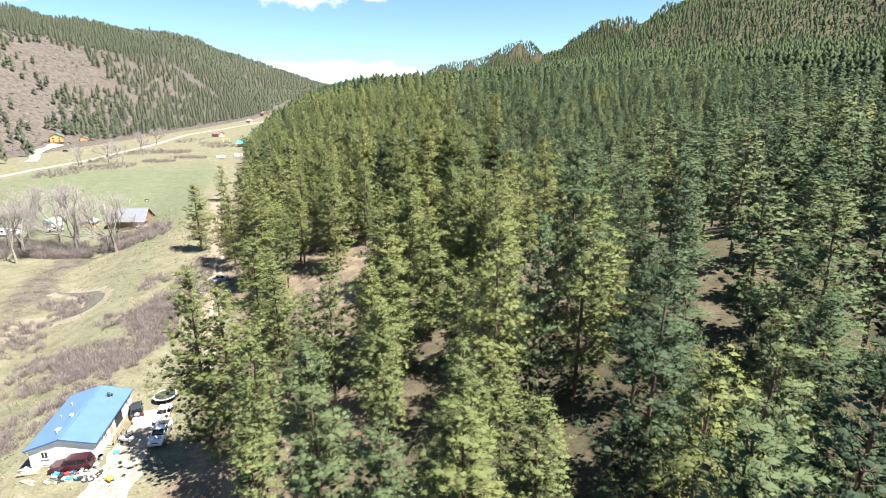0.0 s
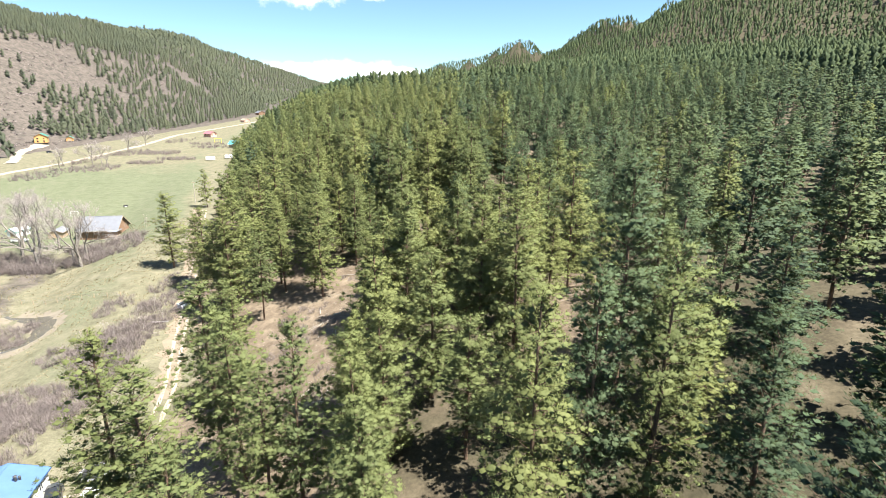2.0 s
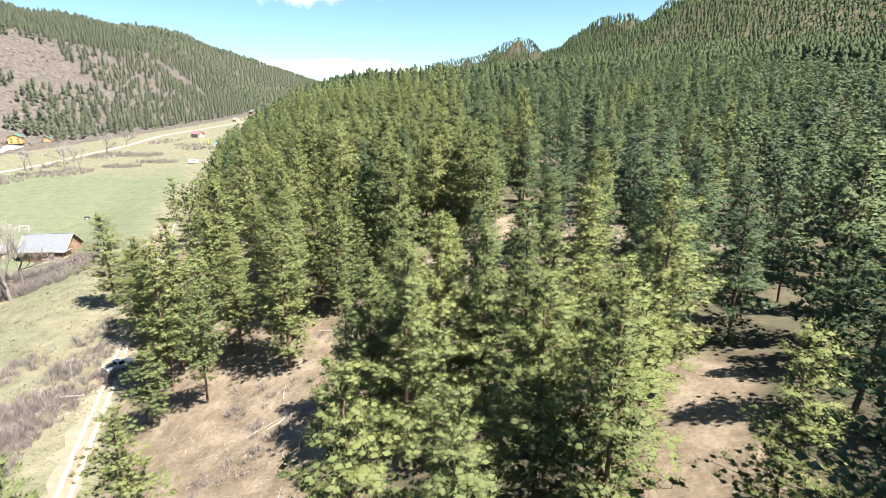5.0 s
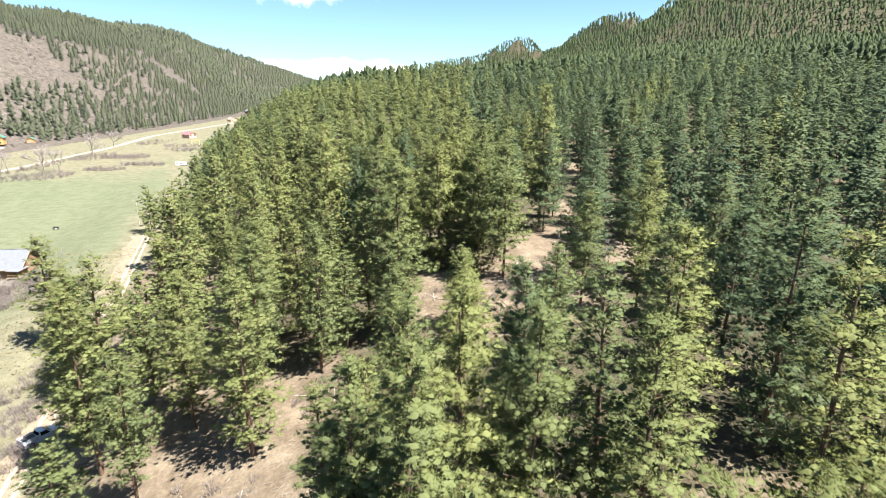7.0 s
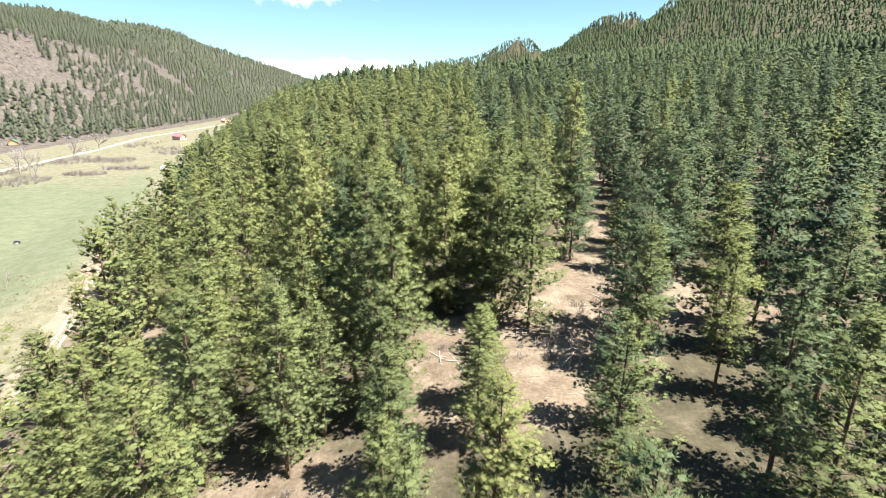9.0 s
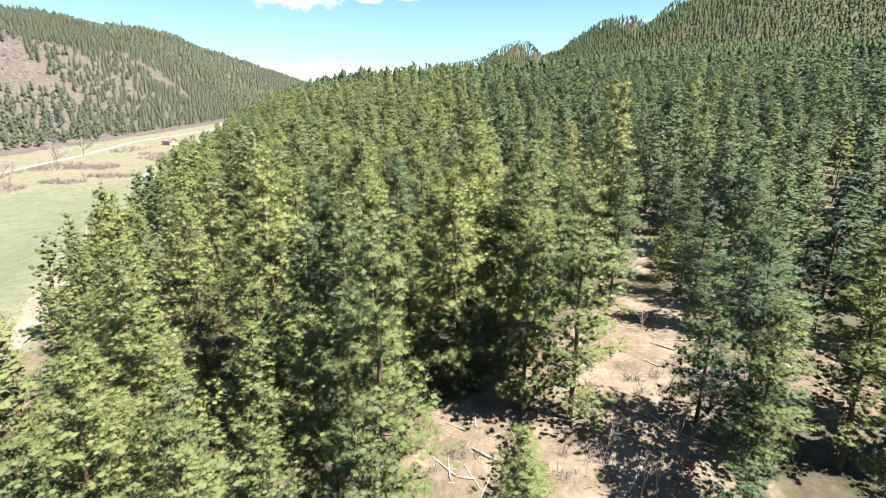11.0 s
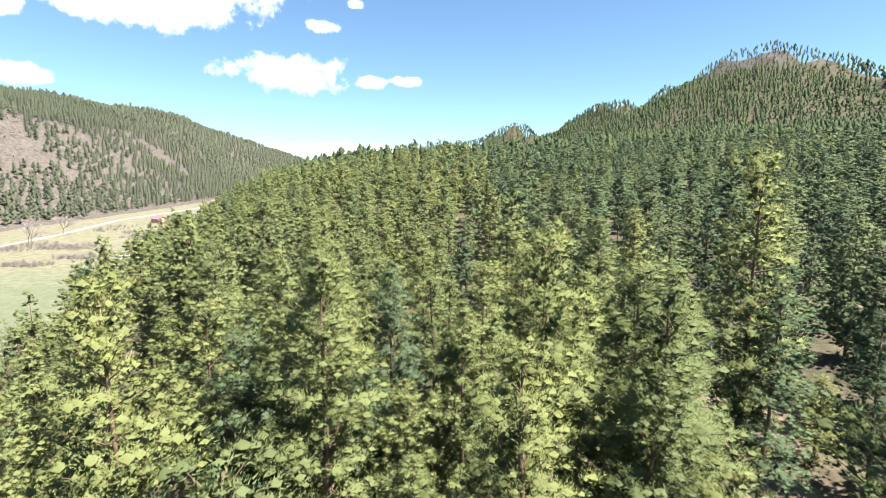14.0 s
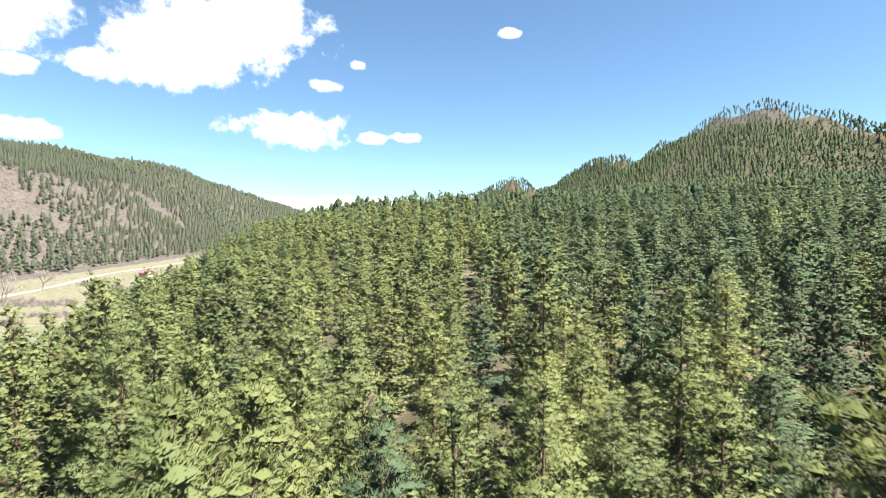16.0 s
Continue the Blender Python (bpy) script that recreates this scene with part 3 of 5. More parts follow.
LABELS = ["tall green ponderosa pine with open crown on the slope", "slender ponderosa pine with dark straight trunk", "broad yellow-green pine with low spreading limbs",
          "pine with bare lower trunk and dead twigs", "narrow young pine among the forest trees"]

low_pines = [(trunk, crown_low) for (trunk, crown), crown_low in zip(mid_pines, low_crowns)]
ranks = {n: k for k, n in enumerate(sorted(range(len(things)), key=lambda n: nearness(*trees[things[n]][:2])))}
for n, i in enumerate(things):
    x, y, t = trees[i]
    kind = int(rng.randint(5))
    grade = fine_pines if ranks[n] < 44 else mid_pines if ranks[n] < 175 or (x < toe(y) + 12 and y < 180) else low_pines
    wide = rng.uniform(0.84, 1.05) * (0.35 + 0.65 * t / 24) * (1.45 if x < toe(y) else 1.12 if x < toe(y) + 12 else 1.0)
    m = Matrix.LocRotScale((x, y, float(height(x, y)) - 0.1), Euler((rng.normal(0, 0.02), rng.normal(0, 0.02), rng.uniform(0, 6.28))), (wide, wide, t / 24))
    pine(grade[kind], m, LABELS[kind], "pines of the slope", NEEDLES_DEEP if deep(x, y) else NEEDLES)


def coarse_crowns(seed, shapes):
    return [crown_mesh(np.random.RandomState(seed + i), *row)[:3] for i, row in enumerate(shapes)]


def spires(seed, count, tiers, wide=4.9):
    """Crowns of stacked ragged boughs, for woods far off."""
    out = []
    for i in range(count):
        r = np.random.RandomState(seed + i)
        v, f, n = [], [], []
        for k in range(tiers):
            u = k / tiers
            reach = wide * min(1.0, 0.7 + 1.2 * u) * (1 - u) ** 0.44
            a = 2.4 * k + r.uniform(-0.5, 0.5)
            w = 0.58 * reach + 0.4
            c = np.array([math.cos(a) * reach * 0.45, math.sin(a) * reach * 0.45, 3.2 + 19.5 * u + 0.6])
            lump = OCT * np.array([w, w, 20.0 / tiers + 0.8]) * r.uniform(0.7, 1.2, (6, 1))
            v.append(c + lump)
            n.append(bearing(0.3 * bearing(lump) + bearing((c + lump) * np.array([1, 1, 0]) + 1e-6) * 0.75 + np.array([0, 0, 0.4])))
            f.append(OCT_FACES + 6 * k)
        out.append((np.concatenate(v), np.concatenate(f), np.concatenate(n)))
    return out


def joined(name, places, shapes, mats, label, trunk=True, group=""):
    """Many far trees as one mesh: places are (x, y, height, width factor)."""
    vs, fs, ns, posts, sort, tones, start = [], [], [], [], [], [], 0
    spots = np.array(places)
    for (x, y, t, w), z in zip(places, height(spots[:, 0], spots[:, 1]).tolist()):
        c, f, soft = shapes[int(rng.randint(len(shapes)))]
        a = rng.uniform(0, math.tau)
        ca, sa = math.cos(a) * w, math.sin(a) * w
        v = np.empty_like(c)
        v[:, 0] = c[:, 0] * ca - c[:, 1] * sa + x
        v[:, 1] = c[:, 0] * sa + c[:, 1] * ca + y
        v[:, 2] = c[:, 2] * (t / 24.0) + z
        k = np.stack([soft[:, 0] * ca - soft[:, 1] * sa, soft[:, 0] * sa + soft[:, 1] * ca, soft[:, 2] * w], -1)
        ns.append(k / w)
        vs.append(v)
        fs.append(f + start)
        start += len(v)
        tones.append(np.full(len(v), rng.rand(), np.float32))
        sort.append(np.full(len(f), int(len(mats) > 1 and deep(x, y)), np.int32))
        posts.append((x, y, z, t))
    me = mesh_of(name, np.concatenate(vs), np.concatenate(fs), mats, True)
    me.polygons.foreach_set("material_index", np.concatenate(sort))
    me.normals_split_custom_set_from_vertices(np.concatenate(ns))
    me.attributes.new("tone", "FLOAT", "POINT").data.foreach_set("value", np.concatenate(tones))
    ob = tagged(new(name, me), label, "forest", group, "stuff")
    if trunk:
        pv, pf = sticks([((x, y, z - 0.5), (x, y, z + t * 0.9), 0.24 * t / 24, 0.05, 4) for x, y, z, t in posts])
        part = new("trunk", mesh_of("trunk", pv, pf, [BARK], True))
        part.parent = ob
        tagged(part, kind="stuff")
    return ob


mid_shapes = coarse_crowns(300, [(24, b, r, 17, 6, 0.95, 0.74, 9, 0.36, 0.18, 1.1, 0.48, 0.82) for b, r in SHAPES])
dim_shapes = coarse_crowns(350, [(24, b, r, 15, 5, 0.62, 0.95, 2, 0.5, 0.36, 1.2, 0.46, 0.92) for b, r in SHAPES])
crowd = [(*trees[i], rng.uniform(0.84, 1.06) * (0.35 + 0.65 * trees[i][2] / 24)) for i in rest]
joined("pine_forest", crowd[:480], mid_shapes, [NEEDLES, NEEDLES_DEEP], "dense ponderosa pine forest on the rising slope")
joined("upper_forest", crowd[480:], dim_shapes, [NEEDLES, NEEDLES_DEEP], "dense ponderosa pines further up the slope")

far_shapes = spires(400, 8, 13)
tiny_shapes = spires(500, 5, 4)


def far_woods(x, y):
    inner = (x > -240) & (x < 260) & (y < 520)
    return in_view(x, y, 40) & (x > toe(y) + 8) & ~inner


def peak_open(x, y):
    return fractal(x, y, 160.0, 21) > -0.15


far_a = scatter(20000, -420, 1000, -60, 1100, 8.6, [], lambda x, y: far_woods(x, y) & (np.hypot(x, y) < 750))
joined("far_forest", [(x, y, rng.uniform(17, 26), rng.uniform(0.95, 1.2)) for x, y in far_a], far_shapes, [NEEDLES_FAR], "distant pine forest on the mountain side", False)
far_b = scatter(80000, -520, 1500, 300, 4300, 8.8, [], lambda x, y: far_woods(x, y) & (np.hypot(x, y) >= 750) & ((height(x, y) < 360) | (rng.rand(len(x)) < 0.9) | ~peak_open(x, y)))
far_spots = np.array(far_b)
crest_size = np.where(height(far_spots[:, 0], far_spots[:, 1]) > 385, 0.72, 1.0).tolist()
joined("mountain_forest", [(x, y, rng.uniform(16, 25) * k, rng.uniform(1.1, 1.5) * k) for (x, y), k in zip(far_b, crest_size)], tiny_shapes, [NEEDLES_FAR], "far pine woods on the rocky mountain", False)


SCREE = [(-512, 770, 48, 90), (-485, 650, 32, 45), (-440, 585, 22, 30), (-625, 1420, 60, 80), (-520, 1080, 38, 45), (-455, 905, 14, 28)]


def bare_scree(x, y):
    """Where the opposite hillside is open scree, with few trees."""
    return sum(np.exp(-((x - a) / ra) ** 2 - ((y - b) / rb) ** 2) for a, b, ra, rb in SCREE)


def hill_woods(x, y):
    o = lane(y) - x
    dense = -0.1 - 0.8 * bare_scree(x, y) + 0.75 * np.clip((y - 420) / 350, 0, 1) + 0.9 * np.clip((height(x, y) - 110) / 70, 0, 1) + 0.75 * fractal(x, y, 190.0, 31) + 0.3 * np.exp(-(o / 90) ** 2) * (y > 480)
    yard = np.hypot(x + 392, y - 545) < 34
    return in_view(x, y, 40) & (o > 12) & ~yard & (rng.rand(len(x)) < dense)


ROAD_PINES = [(-361, 456, 24), (-348, 416, 20), (-404, 573, 18), (-402, 596, 19), (-373, 664, 20), (-359, 665, 18), (-423, 690, 22), (-421, 659, 21), (-412, 696, 19), (-409, 502, 19), (-416, 610, 22), (-366, 468, 14)]
hill_shapes = spires(450, 6, 8, 4.6)
hill_a = scatter(40000, -1000, -240, 250, 1300, 6.2, [], hill_woods)
joined("hillside_trees", [(x, y, rng.uniform(8, 15), rng.uniform(0.6, 0.9)) for x, y in hill_a] + [(x, y, t, 0.8) for x, y, t in ROAD_PINES], hill_shapes, [NEEDLES_HILL], "scattered pines over a dry brown hillside", False)
hill_b = scatter(26000, -1300, -450, 1300, 3900, 9.0, [], hill_woods)
joined("hillside_forest", [(x, y, rng.uniform(13, 21), rng.uniform(1.1, 1.6)) for x, y in hill_b], tiny_shapes, [NEEDLES_HILL], "far pine woods on the opposite ridge", False)


# ---- building blocks ----
def part(name, bm, mat, parent, label=""):
    me = bpy.data.meshes.new(name)
    bmesh.ops.recalc_face_normals(bm, faces=bm.faces[:])
    bm.to_mesh(me)
    bm.free()
    for m in (mat if isinstance(mat, (list, tuple)) else [mat]):
        me.materials.append(m)
    ob = new(name, me)
    ob.parent = parent
    if label:
        tagged(ob, label)
    return ob


def thing(name, x, y, turn, label, category, group="", up=0.0, z=None):
    ob = new(name)
    ob.matrix_basis = pose(x, y, (float(height(x, y)) if z is None else z) + up, 0, 0, turn)
    return tagged(ob, label, category, group)


def box(bm, sx, sy, sz, cx=0.0, cy=0.0, cz=0.0, bevel=0.0, m=None):
    """A box of that size round a centre, its edges rounded; m places it."""
    r = bmesh.ops.create_cube(bm, size=1.0, matrix=(m or Matrix()) @ Matrix.Translation((cx, cy, cz)) @ Matrix.Diagonal((sx, sy, sz, 1)))
    if bevel:
        edges = list({e for v in r["verts"] for e in v.link_edges})
        bmesh.ops.bevel(bm, geom=edges, offset=bevel, segments=2, profile=0.6, affect="EDGES")
    return bm


def boxed(*args, **kw):
    return box(bmesh.new(), *args, **kw)


def tube(bm, r0, r1, depth, m=None, sides=14):
    bmesh.ops.create_cone(bm, cap_ends=True, segments=sides, radius1=r0, radius2=r1, depth=depth, matrix=m or Matrix())
    return bm


def prism(profile, width, bevel=0.0, squeeze=None):
    """A closed outline in x and z, drawn out along y; squeeze(z) narrows it."""
    bm = bmesh.new()
    k = squeeze or (lambda z: 1.0)
    a = [bm.verts.new((x, -width / 2 * k(z), z)) for x, z in profile]
    b = [bm.verts.new((x, width / 2 * k(z), z)) for x, z in profile]
    bm.faces.new(a)
    bm.faces.new(b[::-1])
    n = len(profile)
    for i in range(n):
        j = (i + 1) % n
        bm.faces.new((a[j], a[i], b[i], b[j]))
    if bevel:
        bmesh.ops.bevel(bm, geom=bm.edges[:], offset=bevel, segments=2, profile=0.6, affect="EDGES")
    return bm


def glass(name):
    m, nt, b = material(name, 0.05)
    b.inputs["Base Color"].default_value = (0.015, 0.02, 0.024, 1)
    b.inputs["Specular IOR Level"].default_value = 0.7
    return m


def paint(name, colour):
    m = plain(name, colour, 0.3, 0.15, 0.08, 2.0)
    m.node_tree.nodes["Principled BSDF"].inputs["Coat Weight"].default_value = 0.5
    return m


DARK_GLASS = glass("dark window glass")
RUBBER = plain("black rubber", (0.025, 0.025, 0.026), 0.85)
STEEL = plain("dull steel", (0.45, 0.45, 0.46), 0.35, 0.8)
BLACK = plain("black plastic", (0.03, 0.03, 0.032), 0.5)
LAMP_GLASS = plain("lamp glass", (0.75, 0.77, 0.78), 0.15)
RED_GLASS = plain("red lamp glass", (0.4, 0.03, 0.03), 0.2)
MAROON = paint("maroon car paint", (0.045, 0.008, 0.016))
SILVER = paint("silver car paint", (0.55, 0.57, 0.6))
WHITE_PAINT = paint("white car paint", (0.75, 0.76, 0.77))
BLACK_PAINT = paint("black car paint", (0.03, 0.032, 0.036))
SIDING = plain("white siding", (0.7, 0.69, 0.67), 0.7, 0, 0.06, 1.2)
BLUE_METAL = plain("blue metal roof", (0.095, 0.175, 0.315), 0.42, 0.2, 0.1, 0.7)
NAVY_TRIM = plain("dark blue trim", (0.04, 0.09, 0.2), 0.5)
BOARD = plain("weathered board", (0.33, 0.25, 0.17), 0.85, 0, 0.3, 2.0)
LOG = plain("brown log wall", (0.2, 0.12, 0.075), 0.8, 0, 0.3, 1.5)
ORANGE_WOOD = plain("orange stained wood", (0.5, 0.27, 0.1), 0.7, 0, 0.15, 1.0)
PINK_WALL = plain("pinkish wall", (0.55, 0.33, 0.28), 0.75, 0, 0.1, 1.0)
GREY_METAL = plain("grey metal roof", (0.2, 0.21, 0.235), 0.45, 0.3, 0.12, 0.8)
GREEN_METAL = plain("green metal roof", (0.05, 0.2, 0.16), 0.45, 0.2, 0.1, 0.8)
CYAN_METAL = plain("turquoise metal roof", (0.1, 0.5, 0.56), 0.4, 0.2, 0.1, 0.8)
MAROON_METAL = plain("maroon metal roof", (0.32, 0.14, 0.16), 0.5, 0.2, 0.12, 0.8)
WHITE_METAL = plain("white sheet metal", (0.74, 0.74, 0.74), 0.4, 0.1, 0.1, 1.0)
YELLOW = plain("yellow paint", (0.7, 0.48, 0.05), 0.5)
BLUE_PLASTIC = plain("blue plastic", (0.05, 0.3, 0.65), 0.5)
RED_PLASTIC = plain("red plastic", (0.5, 0.05, 0.05), 0.5)
GREY_PLASTIC = plain("grey plastic", (0.3, 0.3, 0.31), 0.6)
PALE_CLOTH = plain("pale cloth", (0.5, 0.49, 0.46), 0.8, 0, 0.2, 4.0)
CONCRETE = plain("concrete", (0.42, 0.4, 0.37), 0.9)


# ---- roads, tracks and water ----
def dirt_material(name, lo, hi):
    m, nt, b = material(name, 0.95)
    f = noise_tex(nt, 0.5, 6, 0.65)
    g = noise_tex(nt, 6.0, 4, 0.65)
    v = scalar(nt, "MULTIPLY_ADD", g, 0.4, scalar(nt, "MULTIPLY", f, 0.6))
    nt.links.new(ramp_node(nt, v, [(0.35, lo), (0.65, hi)]), b.inputs["Base Color"])
    bump(nt, b, g, 0.4, 0.05)
    return m


PALE_DIRT = dirt_material("pale dirt", (0.22, 0.185, 0.14), (0.33, 0.285, 0.225))
TRACK_DIRT = dirt_material("worn dirt", (0.145, 0.114, 0.082), (0.225, 0.178, 0.128))
BANK_MUD = dirt_material("bank mud", (0.13, 0.112, 0.085), (0.2, 0.172, 0.13))


def ribbon(name, line, width, mat, label, lift=0.07, jag=0.25, step_m=2.0, seed=1):
    """A strip with ragged edges that lies on the ground along a line of (x, y)."""
    pts = np.array(line, float)
    seg = np.hypot(*np.diff(pts, axis=0).T)
    at_m = np.concatenate([[0], np.cumsum(seg)])
    n = max(3, int(at_m[-1] / step_m))
    q = np.linspace(0, at_m[-1], n)
    x, y = np.interp(q, at_m, pts[:, 0]), np.interp(q, at_m, pts[:, 1])
    k = np.ones(5) / 5
    if n > 12:
        x[2:-2], y[2:-2] = np.convolve(x, k, "valid"), np.convolve(y, k, "valid")
    d = bearing(np.stack([np.gradient(x), np.gradient(y)], -1))
    side = np.stack([d[:, 1], -d[:, 0]], -1)
    r = np.random.RandomState(seed)
    wide = np.interp(q, np.linspace(0, at_m[-1], len(np.atleast_1d(width))), np.atleast_1d(width)) if np.ndim(width) else np.full(n, float(width))
    cols = []
    for s in np.linspace(-1, 1, 5):
        off = s * wide / 2 * (1 + (r.normal(0, jag, n) * 0.5 if abs(s) == 1 else 0))
        px, py = x + side[:, 0] * off, y + side[:, 1] * off
        cols.append(np.stack([px, py, height(px, py) + lift * (1.0 if abs(s) < 1 else 0.4)], -1))
    v = np.stack(cols, 1).reshape(-1, 3)
    i = (np.arange(n - 1)[:, None] * 5 + np.arange(4)[None]).reshape(-1)
    me = mesh_of(name, v, np.stack([i, i + 1, i + 6, i + 5], -1), [mat], True)
    return tagged(new(name, me), label, "road", kind="structure")


ribbon("road", [(-302, 300), (-301, 383), (-294, 432), (-298, 500), (-299, 545), (-316, 655), (-306, 737), (-298, 825), (-293, 927), (-305, 1060)], 6.5, PALE_DIRT, "pale gravel road along the far side of the valley", 0.35, step_m=6)
ribbon("driveway", [(-41, 30), (-42, 46), (-43.5, 56), (-44.5, 62), (-46, 68), (-47.5, 74)], [8.0, 8.5, 8.0, 6.0, 4.5, 3.0], PALE_DIRT, "pale dirt driveway beside the blue-roofed house", 0.08, step_m=1.5)
ribbon("driveway_far", [(-335, 425), (-350, 451), (-372, 480), (-381, 500), (-386, 522), (-389, 533)], [8, 8, 8, 8, 9, 12], PALE_DIRT, "pale dirt drive up to the hillside house", 0.4, step_m=5, seed=4)
for k, off in enumerate((-0.85, 0.85)):
    ribbon("track_rut", [(-44 + off, 84), (-47.5 + off, 98), (-51 + off, 107), (-55.5 + off, 118), (-61 + off, 133), (-67 + off, 147), (-74 + off, 166), (-83 + off, 190), (-94 + off, 216), (-108 + off, 250)],
           0.7, PALE_DIRT, "pale wheel rut of a dirt track along the forest edge", 0.06, 0.35, 1.5, 7 + k)
ribbon("track_verge", [(-47, 96), (-52, 108), (-56, 118), (-62, 134), (-68, 148), (-76, 168), (-86, 192), (-97, 218), (-112, 252)], 4.2, TRACK_DIRT, "worn brown verge of the forest track", 0.03, 0.5, 2.0, 12)


def water_material():
    m, nt, b = material("creek water", 0.08)
    b.inputs["Base Color"].default_value = (0.09, 0.085, 0.07, 1)
    bump(nt, b, noise_tex(nt, 1.6, 3), 0.12, 0.04)
    return m


WATER = water_material()
ribbon("creek_bank", [(-113, 143.5), (-105, 141), (-97.6, 137), (-94.5, 134), (-92.4, 130.5), (-92.2, 127), (-94, 124), (-99, 123), (-102, 120), (-103.5, 115), (-105, 108)], 7.5, BANK_MUD, "muddy grey bank of the creek bend", 0.04, 0.4, 1.2, 21)
ribbon("creek_water", [(-113, 143.3), (-105, 140.6), (-98.5, 137), (-95.4, 133.5), (-93.6, 130.3), (-93.4, 127.4), (-95, 125.2), (-98.5, 123.6), (-102, 120.4)], [1.2, 2.0, 3.0, 4.2, 4.8, 4.6, 4.2, 3.0, 1.4], WATER, "still grey-brown water in a creek bend", 0.1, 0.2, 0.8, 22)


# ---- vehicles ----
def wheel(parent, x, y, r=0.36, w=0.24):
    turn = Matrix.Translation((x, y, r)) @ Euler((radians(90), 0, 0)).to_matrix().to_4x4()
    t = part("wheel", tube(bmesh.new(), r, r, w, turn, 18), RUBBER, parent)
    rim = part("rim", tube(bmesh.new(), r * 0.6, r * 0.55, w + 0.03, turn, 12), STEEL, t, "dull steel wheel rim")
    return t


def vehicle(name, style, x, y, turn, mat, label, group="vehicles by the house", length=5.0, width=1.9, up=0.0, z=None):
    """A car with its nose towards +x: body, roofed cabin, panes, lamps and wheels."""
    root = thing(name, x, y, turn, label, "car" if style != "pickup" else "pickup truck", group, up, z)
    h = length / 2
    part("body", prism([(-h, 0.42), (-h + 0.05, 0.95), (-h + 0.25, 1.05), (h - 1.35, 1.08), (h - 0.2, 0.93), (h, 0.75), (h, 0.42), (h - 0.3, 0.3), (-h + 0.3, 0.3)], width, 0.05), mat, root)
    if style == "suv":
        a, b, c, d, top = -h + 0.08, -h + 0.35, h - 2.25, h - 1.4, 1.78
    elif style == "pickup":
        a, b, c, d, top = -h + 2.05, -h + 2.2, h - 2.3, h - 1.45, 1.75
    else:
        a, b, c, d, top = -h + 0.55, -h + 1.25, h - 2.3, h - 1.4, 1.42
    base = 1.03
    squeeze = lambda zz: 1.0 - 0.17 * max(0, zz - base) / (top - base)
    part("cabin", prism([(a, base), (b, top - 0.06), (b + 0.12, top), (c - 0.12, top), (c, top - 0.05), (d, base)], width - 0.08, 0.03, squeeze), mat, root)

    def pane(nm, p, q, inset, up_k=0.0):
        """A sloped pane between two points of the side outline."""
        bm = bmesh.new()
        n = Vector((-(q[1] - p[1]), 0, q[0] - p[0])).normalized() * inset
        vs = []
        for (px, pz) in (p, q):
            wd = (width - 0.3) / 2 * squeeze(pz)
            vs.append([bm.verts.new(Vector((px, s * wd, pz)) + n) for s in (-1, 1)])
        f = bm.faces.new((vs[0][0], vs[0][1], vs[1][1], vs[1][0]))
        bmesh.ops.solidify(bm, geom=[f], thickness=0.012)
        return part(nm, bm, DARK_GLASS, root, "dark glass")

    mix_pt = lambda p, q, k: (p[0] + (q[0] - p[0]) * k, p[1] + (q[1] - p[1]) * k)
    pane("windshield", mix_pt((d, base), (c, top), 0.1), mix_pt((d, base), (c, top), 0.88), -0.03)
    pane("rear_window", mix_pt((a, base), (b, top), 0.15), mix_pt((a, base), (b, top), 0.86), 0.03)
    for s in (-1, 1):
        spans = [(b + 0.1, (b + c) / 2 - 0.04), ((b + c) / 2 + 0.04, c + 0.1)] if style != "pickup" else [(b + 0.08, c + 0.12)]
        for p, q in spans:
            bm = bmesh.new()
            lo, hi = base + 0.08, top - 0.12
            vs = [bm.verts.new((px, s * ((width - 0.08) / 2 * squeeze(pz) + 0.006), pz)) for px, pz in ((p, lo), (q + (0.35 if q > c else 0), lo), (q, hi), (p, hi))]
            f = bm.faces.new(vs)
            bmesh.ops.solidify(bm, geom=[f], thickness=0.012)
            part("side_window", bm, DARK_GLASS, root, "dark glass")
        part("headlight", boxed(0.06, 0.34, 0.16, h - 0.06, s * (width / 2 - 0.28), 0.76, 0.02), LAMP_GLASS, root)
        part("tail_light", boxed(0.06, 0.14, 0.34, -h + 0.03, s * (width / 2 - 0.12), 0.85, 0.02), RED_GLASS, root)
        part("mirror", boxed(0.12, 0.18, 0.14, d - 0.25, s * (width / 2 + 0.07), 1.12, 0.03), mat, root)
        for wx in (h - 0.95, -h + 1.0):
            wheel(root, wx, s * (width / 2 - 0.1))
    part("front_bumper", boxed(0.16, width - 0.06, 0.24, h, 0, 0.5, 0.05), BLACK if style != "pickup" else STEEL, root)
    part("rear_bumper", boxed(0.16, width - 0.06, 0.2, -h, 0, 0.5, 0.05), BLACK if style != "pickup" else STEEL, root)
    part("grille", boxed(0.05, width * 0.5, 0.2, h - 0.03, 0, 0.76, 0.01), BLACK, root)
    if style == "pickup":
        bm = bmesh.new()
        for s in (-1, 1):
            box(bm, 1.95, 0.1, 0.42, -h + 1.03, s * (width / 2 - 0.1), 1.2, 0.03)
        box(bm, 0.1, width - 0.2, 0.42, -h + 0.08, 0, 1.2, 0.03)
        part("bed_side", bm, mat, root)
        part("bed_floor", boxed(1.85, width - 0.3, 0.03, -h + 1.03, 0, 1.07), BLACK, root)
    if style == "suv":
        for s in (-1, 1):
            part("roof_rail", boxed((c - b) * 0.8, 0.05, 0.05, (b + c) / 2, s * (width / 2 - 0.3), top + 0.03, 0.015), BLACK, root)
    return root


